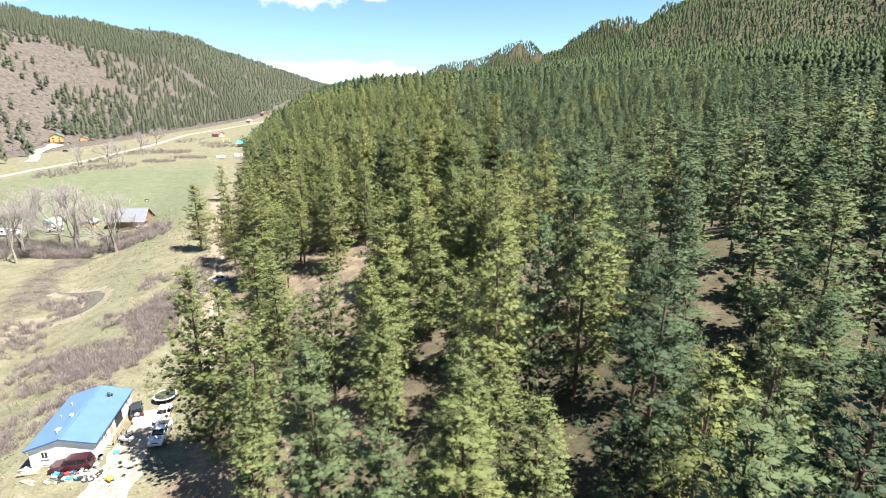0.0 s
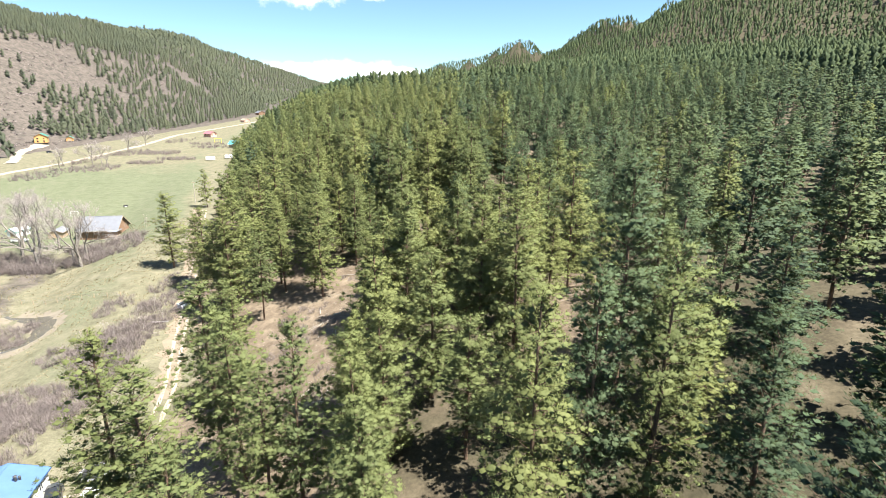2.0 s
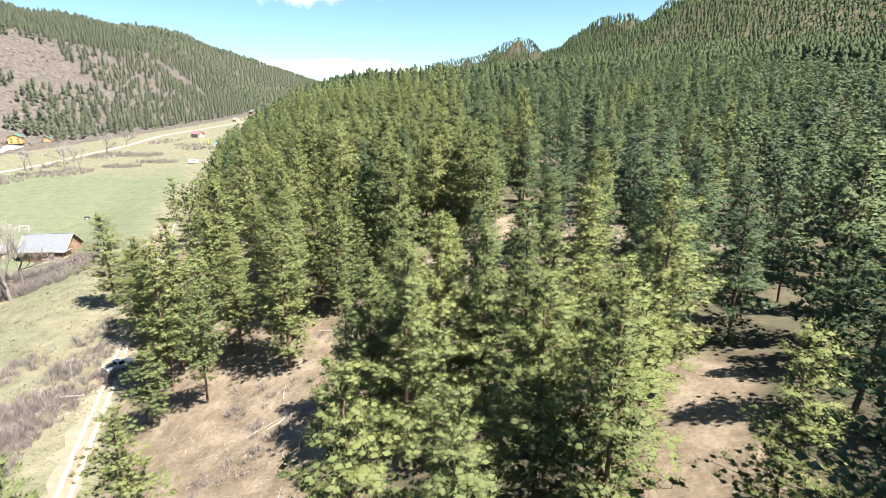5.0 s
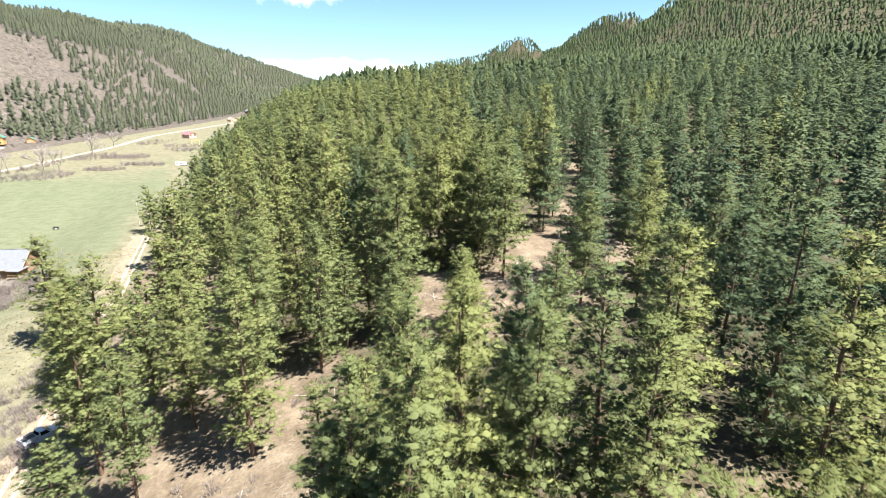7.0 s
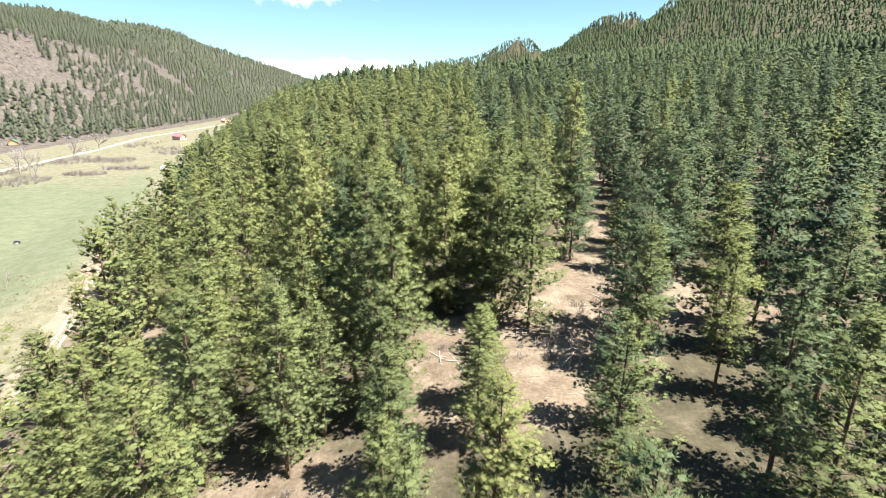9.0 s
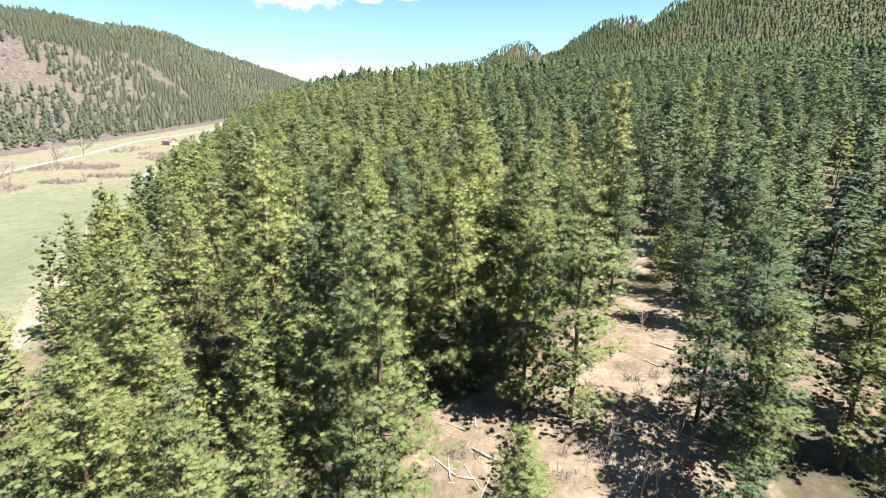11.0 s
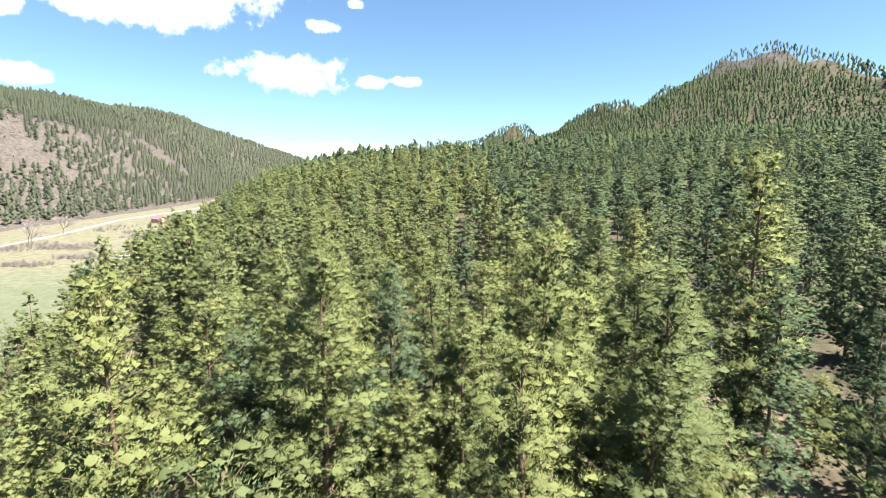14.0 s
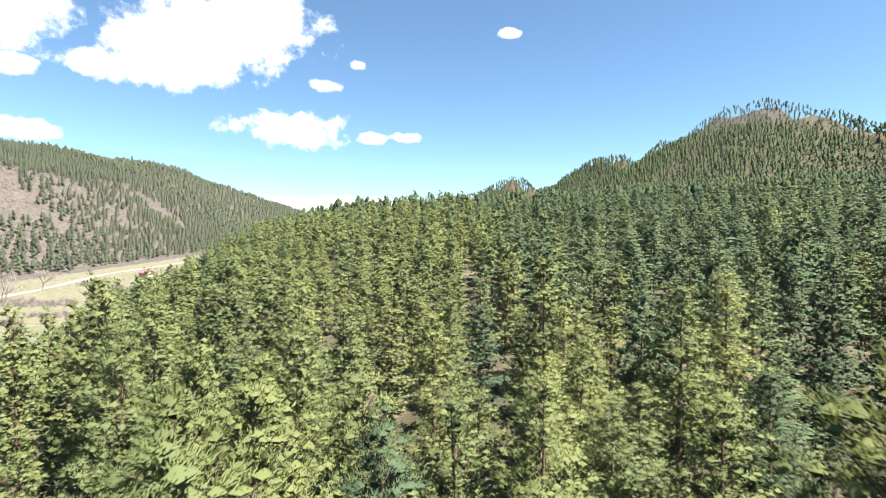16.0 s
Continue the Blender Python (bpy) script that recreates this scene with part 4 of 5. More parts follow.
vehicle("suv", "suv", -50.6, 60.15, 193, MAROON, "maroon four-door estate car parked by the white gable wall", length=5.1)
dark = vehicle("suv", "suv", -49.3, 73.4, 122, BLACK_PAINT, "black off-road car with a spare wheel, beside the house", length=4.4, width=1.8)
spare = Matrix.Translation((-2.28, 0, 0.95)) @ Euler((0, radians(90), 0)).to_matrix().to_4x4()
part("spare_wheel", tube(bmesh.new(), 0.36, 0.36, 0.2, spare, 18), STEEL, dark, "spare wheel with a pale cover")
truck = vehicle("pickup_truck", "pickup", -42.2, 67.2, -78, SILVER, "silver pickup truck with a red stripe on its hood", length=5.6, width=2.0)
part("hood_stripe", boxed(0.5, 0.9, 0.012, 1.75, 0.2, 1.03), RED_PLASTIC, truck, "red patch on the hood")
vehicle("car", "sedan", -44.4, 72.2, -76, WHITE_PAINT, "white saloon car parked behind the silver pickup", length=4.7, width=1.8)
vehicle("pickup_truck", "pickup", -61.9, 136.5, 62, SILVER, "pale pickup truck half hidden by pines on the track", length=5.3)
vehicle("suv", "suv", -351, 491, 60, BLACK_PAINT, "dark car below the hillside house", "vehicles of the valley", length=4.8)
vehicle("pickup_truck", "pickup", -164, 214, 10, WHITE_PAINT, "white pickup truck beside the bare cottonwoods", "vehicles of the valley", length=5.4)


def quad_bike(x, y, turn):
    r = thing("utility_buggy", x, y, turn, "small white off-road buggy with an open frame", "buggy", "vehicles by the house")
    part("body", prism([(-1.0, 0.4), (-1.0, 0.8), (-0.3, 0.85), (0.1, 0.7), (0.9, 0.85), (1.05, 0.6), (1.0, 0.4)], 1.0, 0.04), WHITE_PAINT, r)
    part("seat", boxed(0.6, 0.7, 0.16, -0.35, 0, 0.93, 0.05), BLACK, r)
    bm = bmesh.new()
    for a in (-0.8, 0.3):
        for s in (-0.42, 0.42):
            box(bm, 0.05, 0.05, 0.9, a, s, 1.25)
    part("frame", bm, BLACK, r)
    for a in (-0.68, 0.68):
        for s in (-0.55, 0.55):
            wheel(r, a, s, 0.3, 0.24)


quad_bike(-46.6, 66.0, 165)


# ---- buildings ----
def window(parent, w, h, m, frame_mat, sill=True):
    """A framed window on the plane x, z of m, looking along -y."""
    bm = bmesh.new()
    for cx, cz, sx, sz in ((0, h / 2, w + 0.12, 0.07), (0, -h / 2, w + 0.12, 0.07), (-w / 2, 0, 0.07, h), (w / 2, 0, 0.07, h), (0, 0, 0.05, h)):
        box(bm, sx, 0.09, sz, cx, -0.03, cz, 0.0, m)
    ob = part("window", bm, frame_mat, parent)
    part("pane", box(bmesh.new(), w - 0.04, 0.02, h - 0.04, 0, -0.012, 0, 0.0, m), DARK_GLASS, ob, "dark glass pane")
    if sill:
        part("sill", box(bmesh.new(), w + 0.24, 0.14, 0.05, 0, -0.07, -h / 2 - 0.06, 0.0, m), frame_mat, ob)
    return ob


def on_wall(side, along, z, hw, hl):
    """The pose of an opening on the wall at -y, +y, -x or +x of a house of half sizes hw, hl."""
    if side == "-y":
        return pose(along, -hl, z)
    if side == "+y":
        return pose(along, hl, z, 0, 0, 180)
    if side == "-x":
        return pose(-hw, along, z, 0, 0, -90)
    return pose(hw, along, z, 0, 0, 90)


def house(name, x, y, turn, w, l, wall_h, rise, wall_mat, roof_mat, trim_mat, label, windows=(), doors=(), over=0.35, up=0.0, z=None, group="", ribs=0.0, base=0.0):
    """A gabled house: ridge along its y axis, four walls, two roof slopes, trim, windows and doors."""
    r = thing(name, x, y, turn, label, "house", group, up, z)
    hw, hl, t = w / 2, l / 2, 0.2
    if base:
        part("foundation", boxed(w - 0.1, l - 0.1, base + 0.6, 0, 0, (base - 0.6) / 2), CONCRETE, r)
    for s in (-1, 1):
        bm = bmesh.new()
        a = [bm.verts.new((px, s * hl, pz)) for px, pz in ((-hw, base), (hw, base), (hw, wall_h), (0, wall_h + rise), (-hw, wall_h))]
        f = bm.faces.new(a)
        ex = bmesh.ops.extrude_face_region(bm, geom=[f])
        bmesh.ops.translate(bm, verts=[v for v in ex["geom"] if isinstance(v, bmesh.types.BMVert)], vec=(0, -s * t, 0))
        part("gable_wall", bm, wall_mat, r)
        part("side_wall", boxed(t, l - 2 * t - 0.01, wall_h - base, s * (hw - t / 2), 0, base + (wall_h - base) / 2), wall_mat, r)
    slope = math.atan2(rise, hw)
    run = (hw + over) / math.cos(slope)
    for s in (-1, 1):
        m = Matrix.Translation((s * (hw + over) / 2, 0, wall_h + rise / 2 - over / 2 * math.tan(slope) + 0.1)) @ Euler((0, s * slope, 0)).to_matrix().to_4x4()
        bm = box(bmesh.new(), run, l + 2 * over, 0.1, 0, 0, 0, 0.02, m)
        if ribs:
            k = -hl
            while k < hl:
                box(bm, run - 0.04, 0.04, 0.035, 0, k, 0.06, 0.0, m)
                k += ribs
        part("roof_slope", bm, roof_mat, r)
        part("eave_trim", boxed(0.05, l + 2 * over, 0.2, s * (hw + over + 0.03), 0, wall_h - over * math.tan(slope) + 0.03), trim_mat, r)
        for e in (-1, 1):
            part("gable_trim", box(bmesh.new(), run, 0.05, 0.2, 0, e * (hl + over + 0.03), -0.04, 0.0, m), trim_mat, r)
    part("ridge_cap", boxed(0.34, l + 2 * over, 0.05, 0, 0, wall_h + rise + 0.17), roof_mat, r)
    for side, along, z0, ww, wh in windows:
        window(r, ww, wh, on_wall(side, along, z0, hw, hl), trim_mat if trim_mat is not NAVY_TRIM else WHITE_METAL)
    for side, along, ww, wh in doors:
        m = on_wall(side, along, base + wh / 2, hw, hl)
        d = part("door", box(bmesh.new(), ww, 0.06, wh, 0, -0.03, 0, 0.0, m), BOARD, r, "closed entrance door")
        part("door_handle", box(bmesh.new(), 0.05, 0.08, 0.14, ww * 0.38, -0.08, 0, 0.0, m), STEEL, d)
    return r


home = house("house", -53.6, 67.6, 12, 8.2, 13.6, 3.0, 1.15, SIDING, BLUE_METAL, NAVY_TRIM, "long white house with a blue metal roof beside a dirt drive",
             windows=[("-y", -2.2, 1.9, 0.8, 1.0), ("+x", 4.9, 1.9, 0.8, 1.0), ("+x", -3.6, 1.9, 0.9, 1.0), ("+x", -4.8, 1.9, 0.6, 1.0), ("-x", -3.0, 1.9, 1.2, 1.0), ("-x", 3.0, 1.9, 1.2, 1.0)],
             doors=[("+x", -1.6, 0.9, 2.05)], over=0.35, z=0.0, base=0.35)
# the porch's inner shade as a flat black panel; the wall has no recess
part("porch_shade_panel", boxed(0.05, 2.6, 2.1, 4.13, 1.3, 1.6), BLACK, home, "flat black panel standing in for the shade of a recessed porch")
for px, py, s, tall, mt in ((2.1, 4.2, 0.16, 0.75, BLACK), (2.4, 4.5, 0.13, 0.5, BLACK), (-0.9, -1.0, 0.2, 0.35, WHITE_METAL), (-1.2, -4.3, 0.28, 0.3, WHITE_METAL), (-1.0, -5.2, 0.1, 0.4, STEEL), (-2.6, 3.0, 0.12, 0.45, STEEL), (-2.6, -0.4, 0.1, 0.4, STEEL)):
    zz = 3.0 + 1.15 * (1 - abs(px) / 4.1) + 0.12
    v = part("roof_vent", tube(bmesh.new(), s, s, tall, Matrix.Translation((px, py, zz + tall / 2 - 0.05)), 12), mt, home)
    part("vent_cap", tube(bmesh.new(), s * 1.5, s * 0.6, 0.12, Matrix.Translation((px, py, zz + tall)), 12), mt, v)


def deck():
    r = thing("deck", -49.0, 66.8, 12, "weathered wooden deck with rails along the house wall", "deck")
    for i in range(9):
        part("plank", boxed(0.17, 4.0, 0.04, -0.85 + i * 0.19, 0, 0.5, 0.008), BOARD, r)
    for a in (-0.85, 0.75):
        for b in (-1.9, 0, 1.9):
            part("post", boxed(0.1, 0.1, 1.5 if a > 0 else 0.5, a, b, 0.75 if a > 0 else 0.25), BOARD, r)
    for b in (0.9, 1.4):
        part("rail", boxed(0.06, 3.9, 0.08, 0.75, 0, b), BOARD, r)
    for i in range(3):
        part("step", boxed(1.0, 0.28, 0.05, 0, -2.1 - i * 0.28, 0.38 - i * 0.16, 0.01), BOARD, r)


deck()


def trampoline(x, y):
    r = thing("trampoline", x, y, 0, "round black trampoline with a padded blue-grey rim", "trampoline")
    part("mat", tube(bmesh.new(), 1.6, 1.6, 0.02, Matrix.Translation((0, 0, 0.85)), 28), BLACK, r)
    bm = bmesh.new()
    for i in range(28):
        a, b = math.tau * i / 28, math.tau * (i + 1) / 28
        q = [bm.verts.new((math.cos(k) * rr, math.sin(k) * rr, 0.88)) for k, rr in ((a, 1.55), (b, 1.55), (b, 1.9), (a, 1.9))]
        bm.faces.new(q)
    bmesh.ops.remove_doubles(bm, verts=bm.verts[:], dist=0.001)
    bmesh.ops.solidify(bm, geom=bm.faces[:], thickness=0.05)
    part("rim_pad", bm, GREY_PLASTIC, r)
    for i in range(6):
        a = math.tau * i / 6
        part("leg", tube(bmesh.new(), 0.03, 0.03, 0.86, Matrix.Translation((math.cos(a) * 1.75, math.sin(a) * 1.75, 0.43)), 8), STEEL, r)


trampoline(-46.6, 77.2)


# ---- salvage heap by the drive ----
def tote(x, y, turn, mat, label, s=1.0):
    r = thing("storage_tote", x, y, turn, label, "tote", "salvage heap")
    part("tub", prism([(-0.3 * s, 0), (0.3 * s, 0), (0.36 * s, 0.42 * s), (-0.36 * s, 0.42 * s)], 0.5 * s, 0.02), mat, r)
    part("lid", boxed(0.8 * s, 0.58 * s, 0.06, 0, 0, 0.44 * s, 0.015), WHITE_METAL if mat is GREY_PLASTIC else mat, r)


def bucket(x, y, mat, label, s=1.0):
    r = thing("bucket", x, y, 0, label, "bucket", "salvage heap")
    part("pail", tube(bmesh.new(), 0.17 * s, 0.22 * s, 0.42 * s, Matrix.Translation((0, 0, 0.21 * s)), 16), mat, r)
    part("rim", tube(bmesh.new(), 0.235 * s, 0.235 * s, 0.03, Matrix.Translation((0, 0, 0.41 * s)), 16), mat, r)


def loose_tyre(x, y, up):
    bm = bmesh.new()
    ring = []
    for i in range(18):
        a = math.tau * i / 18
        ring.append([bm.verts.new(((0.3 + 0.11 * math.cos(b)) * math.cos(a), (0.3 + 0.11 * math.cos(b)) * math.sin(a), 0.1 + 0.11 * math.sin(b))) for b in [math.tau * k / 8 for k in range(8)]])
    for i in range(18):
        for k in range(8):
            bm.faces.new((ring[i][k], ring[(i + 1) % 18][k], ring[(i + 1) % 18][(k + 1) % 8], ring[i][(k + 1) % 8]))
    me = bpy.data.meshes.new("tyre")
    bm.to_mesh(me)
    bm.free()
    me.materials.append(RUBBER)
    ob = new("tyre", me)
    ob.matrix_basis = pose(x, y, float(height(x, y)) + up, 6, -4, 0)
    tagged(ob, "worn black car tyre lying on the heap", "tyre", "salvage heap")


def sack(x, y, mat, label, s, seed):
    r = np.random.RandomState(seed)
    bm = bmesh.new()
    bmesh.ops.create_icosphere(bm, subdivisions=2, radius=0.34 * s)
    for v in bm.verts:
        v.co = v.co * (1 + r.uniform(-0.16, 0.16))
        v.co.z = max(v.co.z * 0.7, -0.14 * s) + 0.14 * s
    me = bpy.data.meshes.new("sack")
    bm.to_mesh(me)
    bm.free()
    me.materials.append(mat)
    ob = new("sack", me)
    ob.matrix_basis = pose(x, y, float(height(x, y)), 0, 0, r.uniform(0, 360))
    tagged(ob, label, "sack", "salvage heap")


def lumber(x, y, turn, n, seed, mat=None):
    rr = np.random.RandomState(seed)
    r = thing("lumber_stack", x, y, turn, "loose stack of weathered boards on the grass", "lumber", "salvage heap")
    for i in range(n):
        part("plank", boxed(rr.uniform(1.6, 2.9), 0.18, 0.05, rr.uniform(-0.2, 0.2), (i % 4) * 0.22 - 0.3, 0.03 + 0.06 * (i // 4), 0.008), mat or BOARD, r)


hr = np.random.RandomState(77)
for i in range(16):
    x, y = hr.uniform(-52.3, -46.4), hr.uniform(57.4, 59.0)
    y += (x + 52) * 0.12
    mt, lb = [(GREY_PLASTIC, "grey plastic storage tote with a pale lid"), (BLUE_PLASTIC, "blue plastic storage tote in the heap"), (BLACK, "black plastic storage tote in the heap"), (WHITE_METAL, "white plastic storage tote in the heap")][i % 4]
    tote(x, y, hr.uniform(0, 180), mt, lb, hr.uniform(0.6, 1.1))
for i in range(9):
    x, y = hr.uniform(-52.2, -46.2), hr.uniform(57.6, 59.8)
    mt, lb = [(WHITE_METAL, "white plastic bucket in the heap"), (RED_PLASTIC, "red plastic bucket in the heap"), (GREY_PLASTIC, "grey metal bucket in the heap")][i % 3]
    bucket(x, y, mt, lb, hr.uniform(0.8, 1.3))
for i in range(8):
    loose_tyre(hr.uniform(-52, -46), hr.uniform(57.4, 59.2), 0.0)
for i in range(30):
    x, y = hr.uniform(-52.6, -45.8), hr.uniform(57.2, 60.0)
    mt, lb = [(PALE_CLOTH, "pale rubbish sack in the heap"), (GREY_PLASTIC, "grey rubbish sack in the heap"), (BOARD, "brown sack in the heap"), (BLACK, "black rubbish sack in the heap")][i % 4]
    sack(x, y, mt, lb, hr.uniform(0.45, 0.9), 900 + i)
lumber(-55.9, 59.2, 8, 9, 41)
lumber(-54.8, 57.6, -20, 5, 42)
lumber(-47.2, 70.2, 70, 8, 43)
lumber(-56.4, 60.2, 4, 5, 44, WHITE_METAL)
for x, y, s in ((-47.9, 62.0, 1.5), (-47.3, 60.2, 1.7), (-48.6, 63.4, 1.3)):
    bucket(x, y, GREY_PLASTIC, "large grey plastic bin beside the drive", s)
sack(-46.6, 63.4, BLUE_PLASTIC, "crumpled bright blue tarpaulin on the drive", 1.3, 950)
sack(-51.3, 61.6, BLUE_PLASTIC, "blue tarpaulin bundle against the gable wall", 1.2, 951)
tote(-47.6, 70.6, 20, WHITE_METAL, "white chest lying on the dirt by the deck", 1.7)


def wheelbarrow(x, y, turn):
    r = thing("wheelbarrow", x, y, turn, "yellow wheelbarrow with dark handles on the drive", "wheelbarrow")
    part("tray", prism([(-0.35, 0.4), (0.4, 0.36), (0.55, 0.68), (-0.5, 0.66)], 0.66, 0.03), YELLOW, r)
    for s in (-0.25, 0.25):
        part("handle", boxed(1.5, 0.05, 0.05, -0.3, s, 0.36), BOARD, r)
        part("leg", boxed(0.05, 0.05, 0.36, -0.35, s, 0.18), BLACK, r)
    wheel(r, 0.62, 0, 0.2, 0.1)


wheelbarrow(-43.9, 57.6, 150)

# ---- buildings of the valley ----
house("cabin", -138, 225, 97, 10.5, 14.5, 4.0, 4.2, LOG, GREY_METAL, BOARD, "log cabin with a grey metal roof behind bare cottonwoods",
      windows=[("-y", -2.2, 1.6, 1.2, 1.0), ("-y", 2.0, 1.6, 1.2, 1.0), ("+x", 2.5, 1.6, 1.2, 1.0)], doors=[("+x", -2.0, 0.95, 2.05)], over=0.8)


def porch(x, y, turn):
    r = thing("porch", x, y, turn, "wooden porch with reddish rails beside the cabin", "porch")
    part("floor", boxed(3.2, 5.0, 0.2, 0, 0, 0.35, 0.02), BOARD, r)
    part("roof", box(bmesh.new(), 3.5, 5.4, 0.12, 0, 0, 2.5, 0.02, pose(0, 0, 0, 0, 4, 0)), GREY_METAL, r)
    for a in (-1.45, 1.45):
        for b in (-2.3, 0, 2.3):
            part("post", boxed(0.14, 0.14, 2.3, a, b, 1.3), LOG, r)
    for b in (-2.3, 2.3):
        part("rail", boxed(2.9, 0.08, 0.1, 0, b, 1.2), ORANGE_WOOD, r)


porch(-131, 220.5, 6)


def caravan(x, y, turn, label):
    r = thing("caravan", x, y, turn, label, "caravan", "trailers of the valley")
    part("body", prism([(-3.4, 0.6), (-3.5, 2.6), (-3.2, 2.95), (3.1, 2.95), (3.6, 1.9), (3.4, 0.6)], 2.4, 0.08), WHITE_METAL, r)
    part("stripe", boxed(6.4, 2.43, 0.18, 0, 0, 1.35), GREY_PLASTIC, r, "grey stripe along the side")
    for a in (-1.9, 0.2, 2.0):
        for s in (-1, 1):
            part("window", boxed(0.9, 0.03, 0.6, a, s * 1.215, 2.05, 0.01), DARK_GLASS, r)
    part("door", boxed(0.7, 0.03, 1.8, 1.1, -1.22, 1.55, 0.01), GREY_PLASTIC, r)
    for a in (-0.5, 0.5):
        for s in (-1.05, 1.05):
            wheel(r, a, s, 0.34, 0.22)
    part("drawbar", boxed(1.2, 0.12, 0.12, 4.0, 0, 0.6), STEEL, r)


caravan(-177, 206, 8, "white caravan parked among bare trees")
caravan(-188, 445, 20, "white trailer on the pale meadow")
caravan(-177, 456, 30, "white trailer near the turquoise-roofed cabin")
house("shed", -172, 224, -10, 4.5, 6, 2.3, 1.0, WHITE_METAL, WHITE_METAL, CYAN_METAL, "small pale shed with a turquoise-edged roof", doors=[("-y", 0, 1.4, 1.9)], group="sheds")
house("shed", -155, 223, 15, 5, 7, 2.2, 1.0, BOARD, GREY_METAL, BOARD, "low board shed with a blue-grey roof", doors=[("-y", 0.5, 1.4, 1.9)], group="sheds")
house("house", -395, 543, 30, 10.5, 12.5, 6.0, 2.8, ORANGE_WOOD, GREEN_METAL, BOARD, "two-storey orange timber house with a green metal roof", windows=[("-y", -2.5, 1.6, 1.4, 1.2), ("-y", 2.5, 1.6, 1.4, 1.2), ("-y", -2.5, 4.2, 1.4, 1.2), ("-y", 2.5, 4.2, 1.4, 1.2), ("+x", 0, 4.2, 1.4, 1.2), ("+x", 3.5, 1.6, 1.4, 1.2)], doors=[("+x", -2, 1.0, 2.1)], over=0.7)
house("garage", -386, 570, 30, 6, 8, 3.0, 1.8, ORANGE_WOOD, GREEN_METAL, BOARD, "open timber garage with a green roof", doors=[("-y", 0, 3.0, 2.3)], over=0.6, group="sheds")
house("house", -268, 634, 60, 8, 12, 4.0, 2.2, PINK_WALL, MAROON_METAL, BOARD, "pinkish house with a maroon metal roof on stilts", windows=[("-y", -2.2, 2.6, 1.4, 1.2), ("-y", 2.2, 2.6, 1.4, 1.2), ("-x", -3, 2.6, 1.4, 1.2), ("-x", 3, 2.6, 1.4, 1.2)], doors=[("-x", 0, 1.0, 2.1)], over=0.8)
house("house", -199, 533, 80, 8, 13, 3.6, 2.6, BOARD, CYAN_METAL, WHITE_METAL, "cabin with a bright turquoise metal roof at the forest edge", windows=[("-x", -4, 1.8, 1.4, 1.2), ("-x", 3.5, 1.8, 1.4, 1.2)], doors=[("-x", 0, 1.0, 2.1)], over=0.8)
house("house", -350, 1055, 40, 12, 17, 4.5, 3.4, LOG, GREY_METAL, BOARD, "dark far house with a blue-grey roof by the road", windows=[("-y", -3, 2, 1.6, 1.4), ("-y", 3, 2, 1.6, 1.4)], doors=[("-y", 0, 1.0, 2.1)], over=0.8)
house("cottage", -312, 868, 50, 9, 12, 3.0, 2.4, PINK_WALL, PALE_DIRT, BOARD, "small tan cottage among the roadside pines", windows=[("-y", -2, 1.7, 1.3, 1.1), ("-y", 2, 1.7, 1.3, 1.1)], doors=[("-y", 0, 1.0, 2.1)], over=0.6)


def swing_frame(x, y, turn, mat, label, s=1.0):
    r = thing("swing_frame", x, y, turn, label, "swing")
    for a in (-1.6, 1.6):
        for b in (-0.8, 0.8):
            v, f = cone_between((a * s, b * s, 0), (a * s, 0, 2.4 * s), 0.08 * s, 0.07 * s, 6)
            o = new("post", mesh_of("post", v, f, [mat]))
            o.parent = r
    part("beam", boxed(3.6 * s, 0.14 * s, 0.14 * s, 0, 0, 2.4 * s), mat, r)
    for a in (-0.6, 0.6):
        part("seat", boxed(0.5 * s, 0.2 * s, 0.05, a * s, 0, 0.6 * s), BLACK, r)
        part("rope", boxed(0.03, 0.03, 1.8 * s, a * s, 0, 1.5 * s), mat, r)


swing_frame(-171, 256, 10, WHITE_METAL, "white metal swing frame on the meadow")
swing_frame(-232, 568, 20, YELLOW, "yellow swing frame on the green meadow", 2.0)


def tractor(x, y, turn):
    r = thing("mower_tractor", x, y, turn, "small dark garden tractor on the mown grass", "tractor")
    part("body", prism([(-0.8, 0.5), (-0.8, 0.9), (0.0, 0.85), (0.2, 1.1), (1.0, 1.05), (1.1, 0.5)], 0.7, 0.04), BLACK_PAINT, r)
    part("seat", boxed(0.4, 0.45, 0.4, -0.45, 0, 1.1, 0.06), BLACK, r)
    part("deck", boxed(1.0, 1.2, 0.2, 0.1, 0, 0.3, 0.05), WHITE_METAL, r)
    for a, q in ((-0.6, 0.42), (0.8, 0.28)):
        for s in (-0.5, 0.5):
            wheel(r, a, s, q, 0.26)


tractor(-161, 279, 30)


def utility_pole(x, y, tall, turn):
    r = thing("utility_pole", x, y, turn, "grey wooden utility pole with a crossarm", "pole", "utility poles")
    part("pole", tube(bmesh.new(), 0.16, 0.1, tall + 1, Matrix.Translation((0, 0, tall / 2 - 0.5)), 10), GREY_BARK, r)
    part("crossarm", boxed(2.0, 0.1, 0.12, 0, 0.12, tall - 0.6, 0.01), BOARD, r)
    for a in (-0.85, 0, 0.85):
        part("insulator", tube(bmesh.new(), 0.05, 0.04, 0.16, Matrix.Translation((a, 0.12, tall - 0.46)), 8), WHITE_METAL, r)


utility_pole(-119, 266, 10.5, 20)
utility_pole(-115, 271, 10.5, 20)


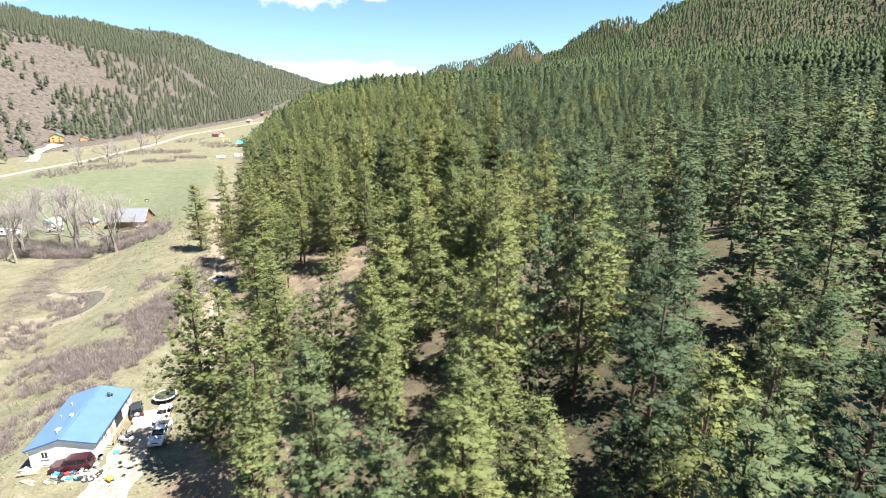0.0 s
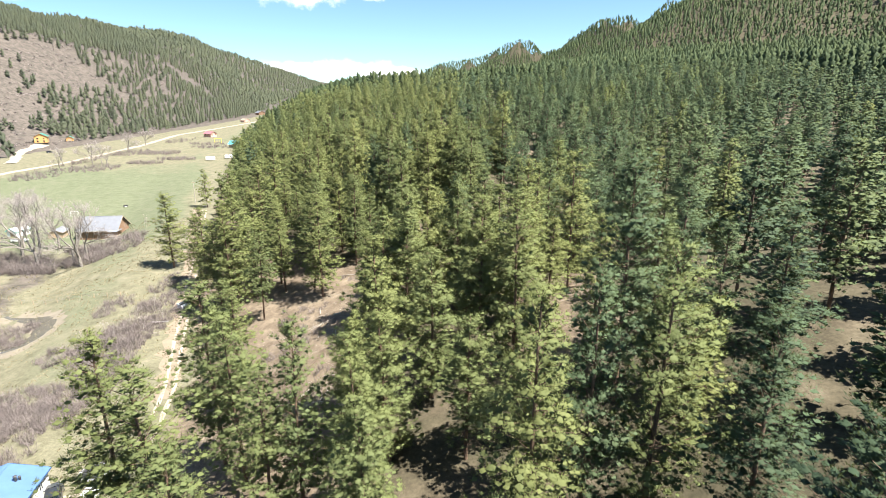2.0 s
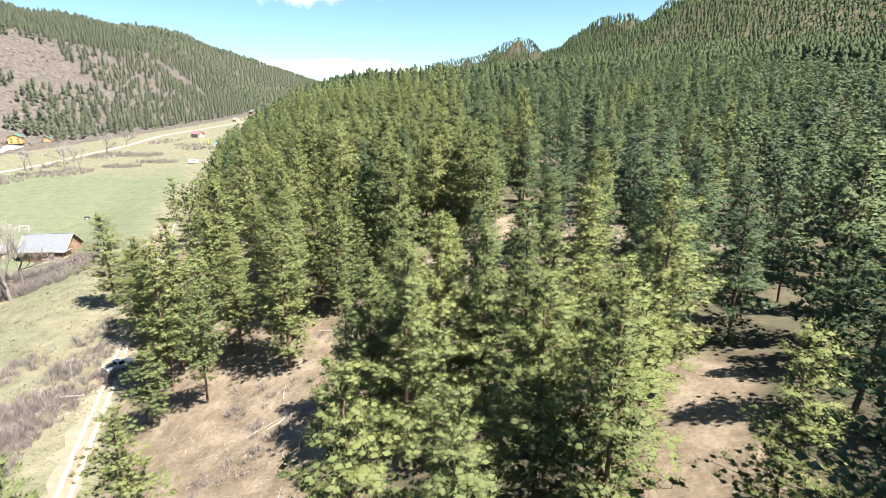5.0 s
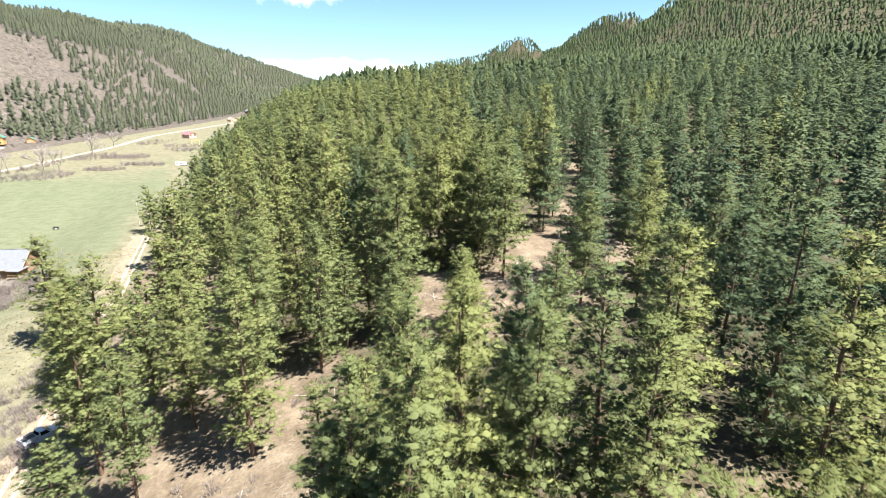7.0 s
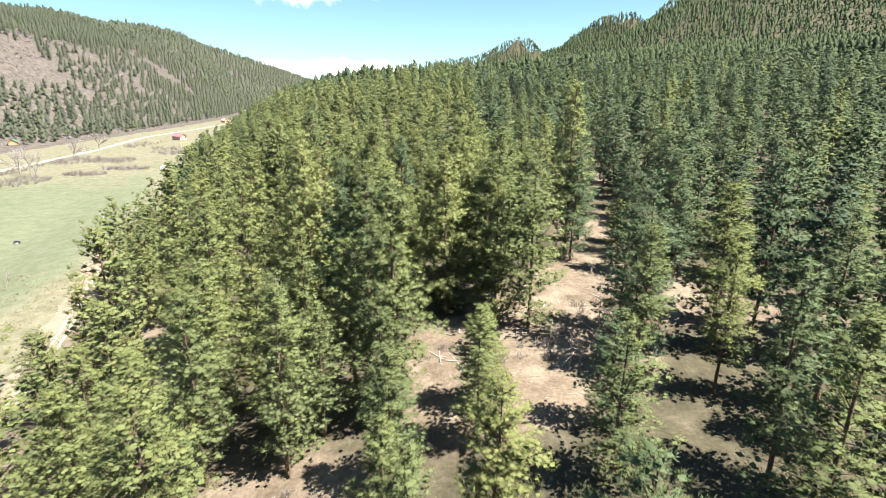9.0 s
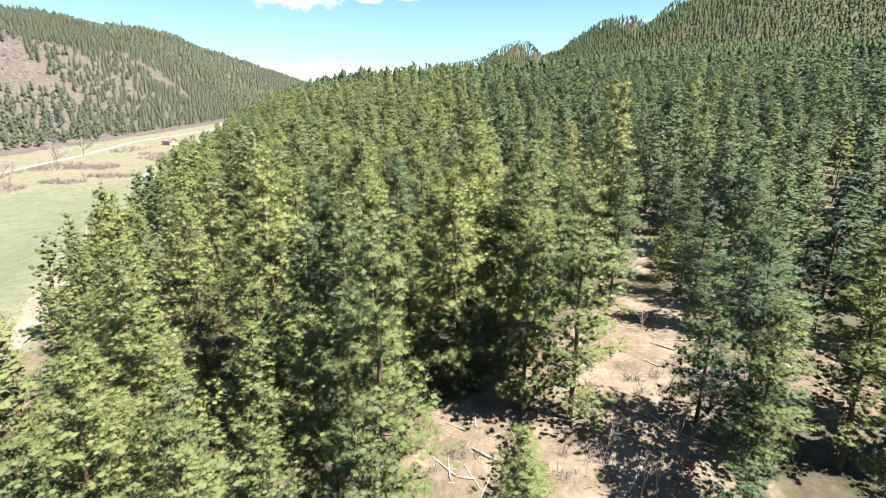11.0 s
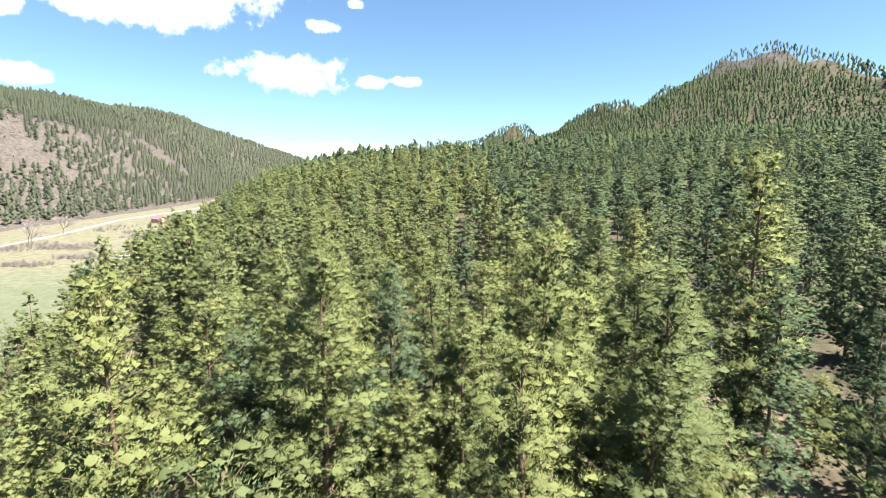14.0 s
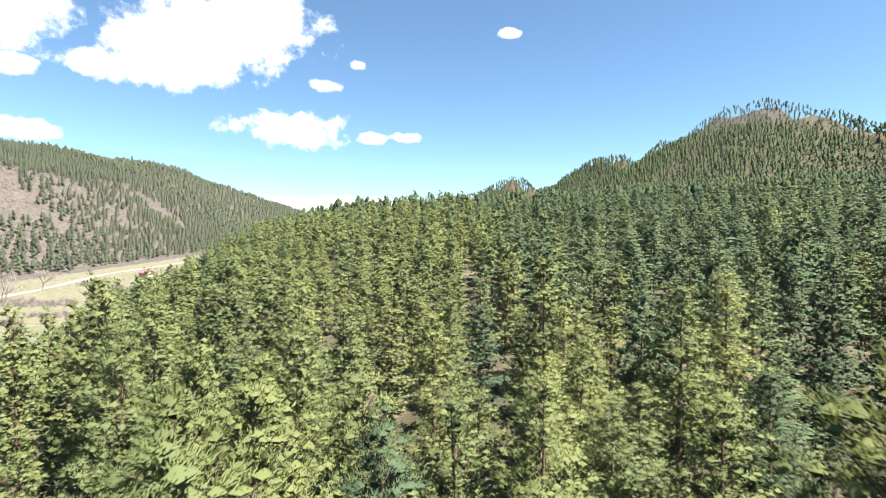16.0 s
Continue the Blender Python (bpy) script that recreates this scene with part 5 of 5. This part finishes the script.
def fence(points):
    r = thing("fence", points[0][0], points[0][1], 0, "wire fence on weathered posts across the grass", "fence")
    ox, oy, oz = r.matrix_basis.translation
    tops = []
    for x, y in points:
        z = float(height(x, y))
        part("post", tube(bmesh.new(), 0.07, 0.06, 1.5, Matrix.Translation((x - ox, y - oy, z - oz + 0.5)), 8), BOARD, r)
        tops.append((x - ox, y - oy, z - oz))
    for k in (0.5, 0.85, 1.15):
        v, f = sticks([((a[0], a[1], a[2] + k), (b[0], b[1], b[2] + k), 0.008, 0.008, 4) for a, b in zip(tops, tops[1:])])
        o = new("wire", mesh_of("wire", v, f, [STEEL]))
        o.parent = r


fence([(-124.4 + i * 4.2, 154.8 - i * 1.15) for i in range(11)])


# ---- bare trees, thickets and dead wood ----
def bare_rows(rng, tall, spread, depth, thick):
    rows = []

    def grow(p, d, ln, r, left):
        q = p + d * ln
        rows.append((p, q, max(r, 0.022), max(r * 0.68, 0.014), 6 if r > 0.08 else 3))
        if left == 0:
            return
        for i in range(rng.randint(2, 4)):
            nd = bearing(d + rng.normal(0, spread, 3) + np.array([0, 0, 0.12]))
            grow(q if i < 2 else p + d * ln * rng.uniform(0.5, 0.9), nd, ln * rng.uniform(0.62, 0.85), r * 0.62, left - 1)

    grow(np.array([0, 0, -0.3]), bearing(np.array([rng.normal(0, 0.08), rng.normal(0, 0.08), 1.0])), tall * 0.26, thick, depth)
    return rows


def bare_mesh(seed, tall, spread, depth, thick, mat):
    v, f = sticks(bare_rows(np.random.RandomState(seed), tall, spread, depth, thick))
    return mesh_of("bare_tree", v, f, [mat], True)


def cottonwood(seed):
    rows = bare_rows(np.random.RandomState(seed), 24, 0.36, 8, 0.55)
    out = []
    for name, some, mat in (("trunk", [r for r in rows if r[2] > 0.05], DARK_LIMBS), ("twig_mass", [r for r in rows if r[2] <= 0.05], PALE_TWIGS)):
        v, f = sticks(some)
        out.append((name, mesh_of(name, v, f, [mat], True)))
    return out


DARK_LIMBS = bark_material("cottonwood bark", (0.08, 0.07, 0.062), (0.26, 0.235, 0.21))
PALE_TWIGS = plain("pale twigs", (0.3, 0.265, 0.255), 0.85, 0, 0.25, 0.5)
cottonwoods = [cottonwood(60 + i) for i in range(4)]
saplings = [bare_mesh(80 + i, 7, 0.3, 4, 0.07, GREY_BARK) for i in range(4)]


def stand(meshes, name, rows, label, category, group):
    for i, (x, y, s) in enumerate(rows):
        kind = meshes[i % len(meshes)]
        ob = new(name) if isinstance(kind, list) else new(name, kind)
        for part_name, me in (kind if isinstance(kind, list) else ()):
            piece = new(part_name, me)
            piece.parent = ob
            if part_name == "twig_mass":
                tagged(piece, kind="stuff")
        ob.matrix_basis = Matrix.LocRotScale((x, y, float(height(x, y))), Euler((0, 0, i * 2.1)), (s, s, s))
        tagged(ob, label, category, group)


stand(cottonwoods, "bare_cottonwood", [(-119.6, 183, 1.0), (-133, 182, 1.0), (-149, 196, 1.0), (-145, 169, 0.9), (-161, 186, 1.0), (-172, 190, 1.0), (-127, 197, 0.75), (-157, 174, 0.85), (-141, 203, 0.8), (-166, 202, 0.8), (-152, 181, 1.1), (-139, 190, 1.05), (-168, 178, 1.1), (-178, 183, 1.1), (-126, 189, 0.9), (-156, 206, 0.9)],
      "leafless grey cottonwood with spreading limbs by the creek", "tree", "bare cottonwoods")
stand(cottonwoods, "bare_cottonwood", [(-273, 393, 0.7), (-272, 427, 0.8), (-255, 418, 0.85), (-262, 423, 0.6), (-291, 509, 0.8), (-297, 549, 0.8), (-286, 500, 0.7), (-284, 412, 0.6)],
      "leafless grey tree beside the valley road", "tree", "roadside bare trees")
stand(saplings, "aspen_sapling", [(-67.7, 120.6, 0.8), (-67.7, 124.5, 0.9), (-65.3, 123.2, 0.75), (-71.3, 119.4, 0.8), (-68.3, 133.3, 0.8), (-63.8, 128, 0.6), (-69.7, 119.4, 0.7), (-70, 126, 0.8), (-73, 116, 0.7), (-60, 74, 0.6), (-96, 121, 0.6), (-125, 219, 0.9), (-122, 226, 0.9), (-119, 222, 0.8)],
      "slender pale leafless aspen sapling", "tree", "aspen saplings")
stand(saplings, "bare_sapling", [(8.3, 153.2, 0.8), (16.8, 160, 0.9), (15.4, 154.2, 0.9), (10.2, 149.1, 1.0), (28.3, 179.2, 0.9), (11.6, 149, 0.8), (20.6, 177, 0.6), (6.5, 151.7, 0.5), (-17.1, 82.7, 0.8), (-17.7, 82.2, 0.6), (-25.9, 104.4, 0.6), (-46.4, 110.9, 0.9), (22, 158, 0.8), (26, 163, 0.9)],
      "thin leafless grey sapling in a forest gap", "tree", "bare saplings")


def thicket(name, blobs, label, tall, mat, seed):
    """Leafless brush: clumps of thin upright twigs. blobs are (x, y, rx, ry, clumps)."""
    r = np.random.RandomState(seed)
    tri = []
    for bx, by, rx, ry, count in blobs:
        a, k = r.uniform(0, math.tau, count), np.sqrt(r.uniform(0, 1, count))
        x, y = bx + rx * k * np.cos(a), by + ry * k * np.sin(a)
        z = height(x, y)
        for cx, cy, cz in zip(x, y, z):
            n = 34
            t = tall * r.uniform(0.5, 1.15)
            d = bearing(np.stack([r.normal(0, 0.42, n), r.normal(0, 0.42, n), np.ones(n)], -1))
            b = np.array([cx, cy, cz - 0.1]) + np.stack([r.normal(0, 0.3, n), r.normal(0, 0.3, n), np.zeros(n)], -1)
            hi = b + d * (t * r.uniform(0.55, 1.1, n))[:, None]
            side = bearing(np.cross(d, r.normal(0, 1, (n, 3)))) * 0.028
            # a stem and a side twig from its middle
            tri.append(np.stack([b - side, b + side, hi], 1))
            m = (b + hi) / 2
            out = m + bearing(d + r.normal(0, 0.5, (n, 3))) * (t * 0.4)
            tri.append(np.stack([m - side * 0.7, m + side * 0.7, out], 1))
    v = np.concatenate(tri).reshape(-1, 3)
    return tagged(new(name, mesh_of(name, v, np.arange(len(v)).reshape(-1, 3), [mat])), label, "brush", kind="stuff")


thicket("willow_brush", [(-66, 90, 8, 5, 170), (-73, 96, 8, 6, 150), (-65, 110, 5, 8, 130), (-70, 116, 6, 8, 120), (-61, 103, 4, 6, 60), (-70, 139, 4, 7, 60), (-62, 97, 5, 5, 70), (-82, 97, 7, 5, 60), (-72, 86, 7, 4, 60), (-78, 114, 4, 4, 24), (-99, 112, 6, 4, 46), (-103, 118, 6, 3, 40), (-99, 126, 5, 2, 26), (-104, 133, 7, 4, 60), (-95, 106, 5, 4, 26), (-80, 137, 4, 6, 36), (-67, 122, 6, 8, 150), (-64, 131, 3, 6, 36), (-71, 134, 3, 4, 20), (-75, 150, 3, 5, 24), (-62, 80, 4, 5, 40), (-66, 72, 5, 8, 80), (-70, 62, 6, 8, 80), (-86, 86, 6, 6, 40), (-112, 118, 5, 4, 20)],
        "leafless grey-brown willow brush along the creek", 2.1, TWIGS, 51)
thicket("creek_brush", [(-138, 178, 13, 4, 200), (-122, 188, 9, 5, 90), (-147, 188, 14, 6, 100), (-112, 195, 6, 8, 40), (-118, 207, 7, 5, 50), (-130, 203, 9, 5, 70), (-160, 180, 10, 8, 90), (-175, 192, 10, 10, 70)],
        "tall leafless brush round the bare cottonwoods", 4.0, TWIGS, 52)
thicket("roadside_brush", [(-270, 375, 14, 30, 120), (-252, 400, 14, 18, 90), (-232, 428, 14, 8, 70), (-218, 450, 16, 7, 70), (-250, 487, 18, 12, 110), (-274, 487, 12, 20, 80), (-222, 532, 22, 10, 80), (-285, 450, 6, 40, 70), (-240, 560, 20, 10, 50), (-282, 590, 12, 25, 50)],
        "leafless grey brush along the valley road", 3.6, TWIGS, 53)
thicket("forest_brush", [(-24, 108, 5, 4, 14), (-28, 102, 5, 4, 14), (-30, 117, 6, 4, 16), (-20, 132, 4, 4, 8), (15, 158, 7, 6, 16), (22, 166, 7, 5, 14), (6, 152, 5, 3, 8), (-4, 154, 3, 3, 4), (-20, 90, 5, 4, 8), (-60, 140, 3, 8, 18), (-70, 164, 3, 8, 14), (-76, 158, 3, 3, 10)],
        "low leafless brush on the open forest floor", 1.5, TWIGS, 54)


def scrub_hill(seed):
    r = np.random.RandomState(seed)
    x, y = r.uniform(-900, -360, 5200), r.uniform(330, 1100, 5200)
    ok = (lane(y) - x > 15) & in_view(x, y, 40) & (fractal(x, y, 60.0, 9) > -0.35)
    x, y = x[ok], y[ok]
    z = height(x, y)
    n, k = len(x), 9
    c = np.stack([x, y, z], -1)[:, None] + r.normal(0, 1, (n, k, 3)) * np.array([1.1, 1.1, 0.4])
    d = bearing(r.normal(0, 0.6, (n, k, 3)) + np.array([0, 0, 1.0]))
    s = bearing(np.cross(d, r.normal(0, 1, (n, k, 3)))) * 0.7
    v = np.stack([c - s, c + s, c + d * 1.7], 2).reshape(-1, 3)
    tagged(new("hillside_scrub", mesh_of("hillside_scrub", v, np.arange(len(v)).reshape(-1, 3), [TWIGS])), "low grey-brown scrub over the dry hillside", "scrub", kind="stuff")


scrub_hill(55)


def log(x, y, turn, ln, r, mat, label):
    v, f = sticks([((-ln / 2, 0, r), (0, 0.05, r * 0.95), r, r * 0.85, 8), ((0, 0.05, r * 0.95), (ln / 2, 0, r * 0.7), r * 0.85, r * 0.6, 8), ((0.2 * ln, 0, r), (0.3 * ln, 0.5, r + 0.4), 0.03, 0.01, 4)])
    ob = new("fallen_log", mesh_of("fallen_log", v, f, [mat], True))
    z0, z1 = float(height(x - math.cos(radians(turn)) * ln / 2, y - math.sin(radians(turn)) * ln / 2)), float(height(x + math.cos(radians(turn)) * ln / 2, y + math.sin(radians(turn)) * ln / 2))
    ob.matrix_basis = Matrix.Translation((x, y, (z0 + z1) / 2 - 0.03)) @ Euler((0, -math.atan2(z1 - z0, ln), radians(turn)), "XYZ").to_matrix().to_4x4()
    tagged(ob, label, "log", "fallen logs")


lr = np.random.RandomState(66)
for cx, cy, rr, count in ((-25, 108, 9, 10), (-3, 156, 5, 10), (14, 160, 9, 14), (-20, 132, 5, 5), (-18, 87, 5, 5), (24, 170, 6, 5), (33, 245, 6, 4), (-64, 122, 3, 3)):
    for i in range(count):
        a, k = lr.uniform(0, math.tau), rr * math.sqrt(lr.rand())
        log(cx + k * math.cos(a), cy + k * math.sin(a), lr.uniform(0, 180), lr.uniform(1.5, 5.0), lr.uniform(0.05, 0.13), GREY_BARK, "fallen grey pine log on the forest floor")
log(-64, 127, 12, 3.5, 0.22, WHITE_METAL, "pale peeled log beside the track")


def litter(seed):
    """Twigs, cones and stones scattered over the open forest floor."""
    r = np.random.RandomState(seed)
    rows = []
    for cx, cy, rr in OPEN:
        for i in range(int(rr * rr * 1.2)):
            a, k = r.uniform(0, math.tau), rr * math.sqrt(r.rand()) * 1.15
            x, y = cx + k * math.cos(a), cy + k * math.sin(a)
            if x < float(toe(y)) + 1:
                continue
            z, t, ln = float(height(x, y)), r.uniform(0, math.tau), r.uniform(0.3, 1.3)
            rows.append(((x, y, z + 0.02), (x + math.cos(t) * ln, y + math.sin(t) * ln, z + 0.06), 0.03, 0.012, 3))
    v, f = sticks(rows)
    tagged(new("forest_litter", mesh_of("forest_litter", v, f, [GREY_BARK])), "dead twigs and sticks scattered on the forest floor", "litter", kind="stuff")


litter(67)


def grass_tufts(seed):
    r = np.random.RandomState(seed)
    x, y = r.uniform(-135, -38, 15000), r.uniform(40, 235, 15000)
    ok = (x < toe(y) - 1) & (fractal(x, y, 16.0, 12) > -0.2) & ~((np.abs(x + 53) < 6) & (np.abs(y - 67) < 9))
    x, y = x[ok], y[ok]
    z, n, k = height(x, y), int(ok.sum()), 4
    c = np.stack([x, y, z - 0.03], -1)[:, None] + r.normal(0, 0.15, (n, k, 3)) * np.array([1, 1, 0])
    d = bearing(r.normal(0, 0.5, (n, k, 3)) + np.array([0, 0, 1.0]))
    s = bearing(np.cross(d, r.normal(0, 1, (n, k, 3)))) * 0.09
    v = np.stack([c - s, c + s, c + d * r.uniform(0.2, 0.55, (n, k, 1))], 2).reshape(-1, 3)
    tagged(new("grass_tufts", mesh_of("grass_tufts", v, np.arange(len(v)).reshape(-1, 3), [DRY_GRASS])), "dry tufts of straw-coloured grass in the valley", "grass", kind="stuff")


DRY_GRASS = plain("dry grass", (0.19, 0.165, 0.1), 0.9, 0, 0.3, 0.2)
grass_tufts(68)
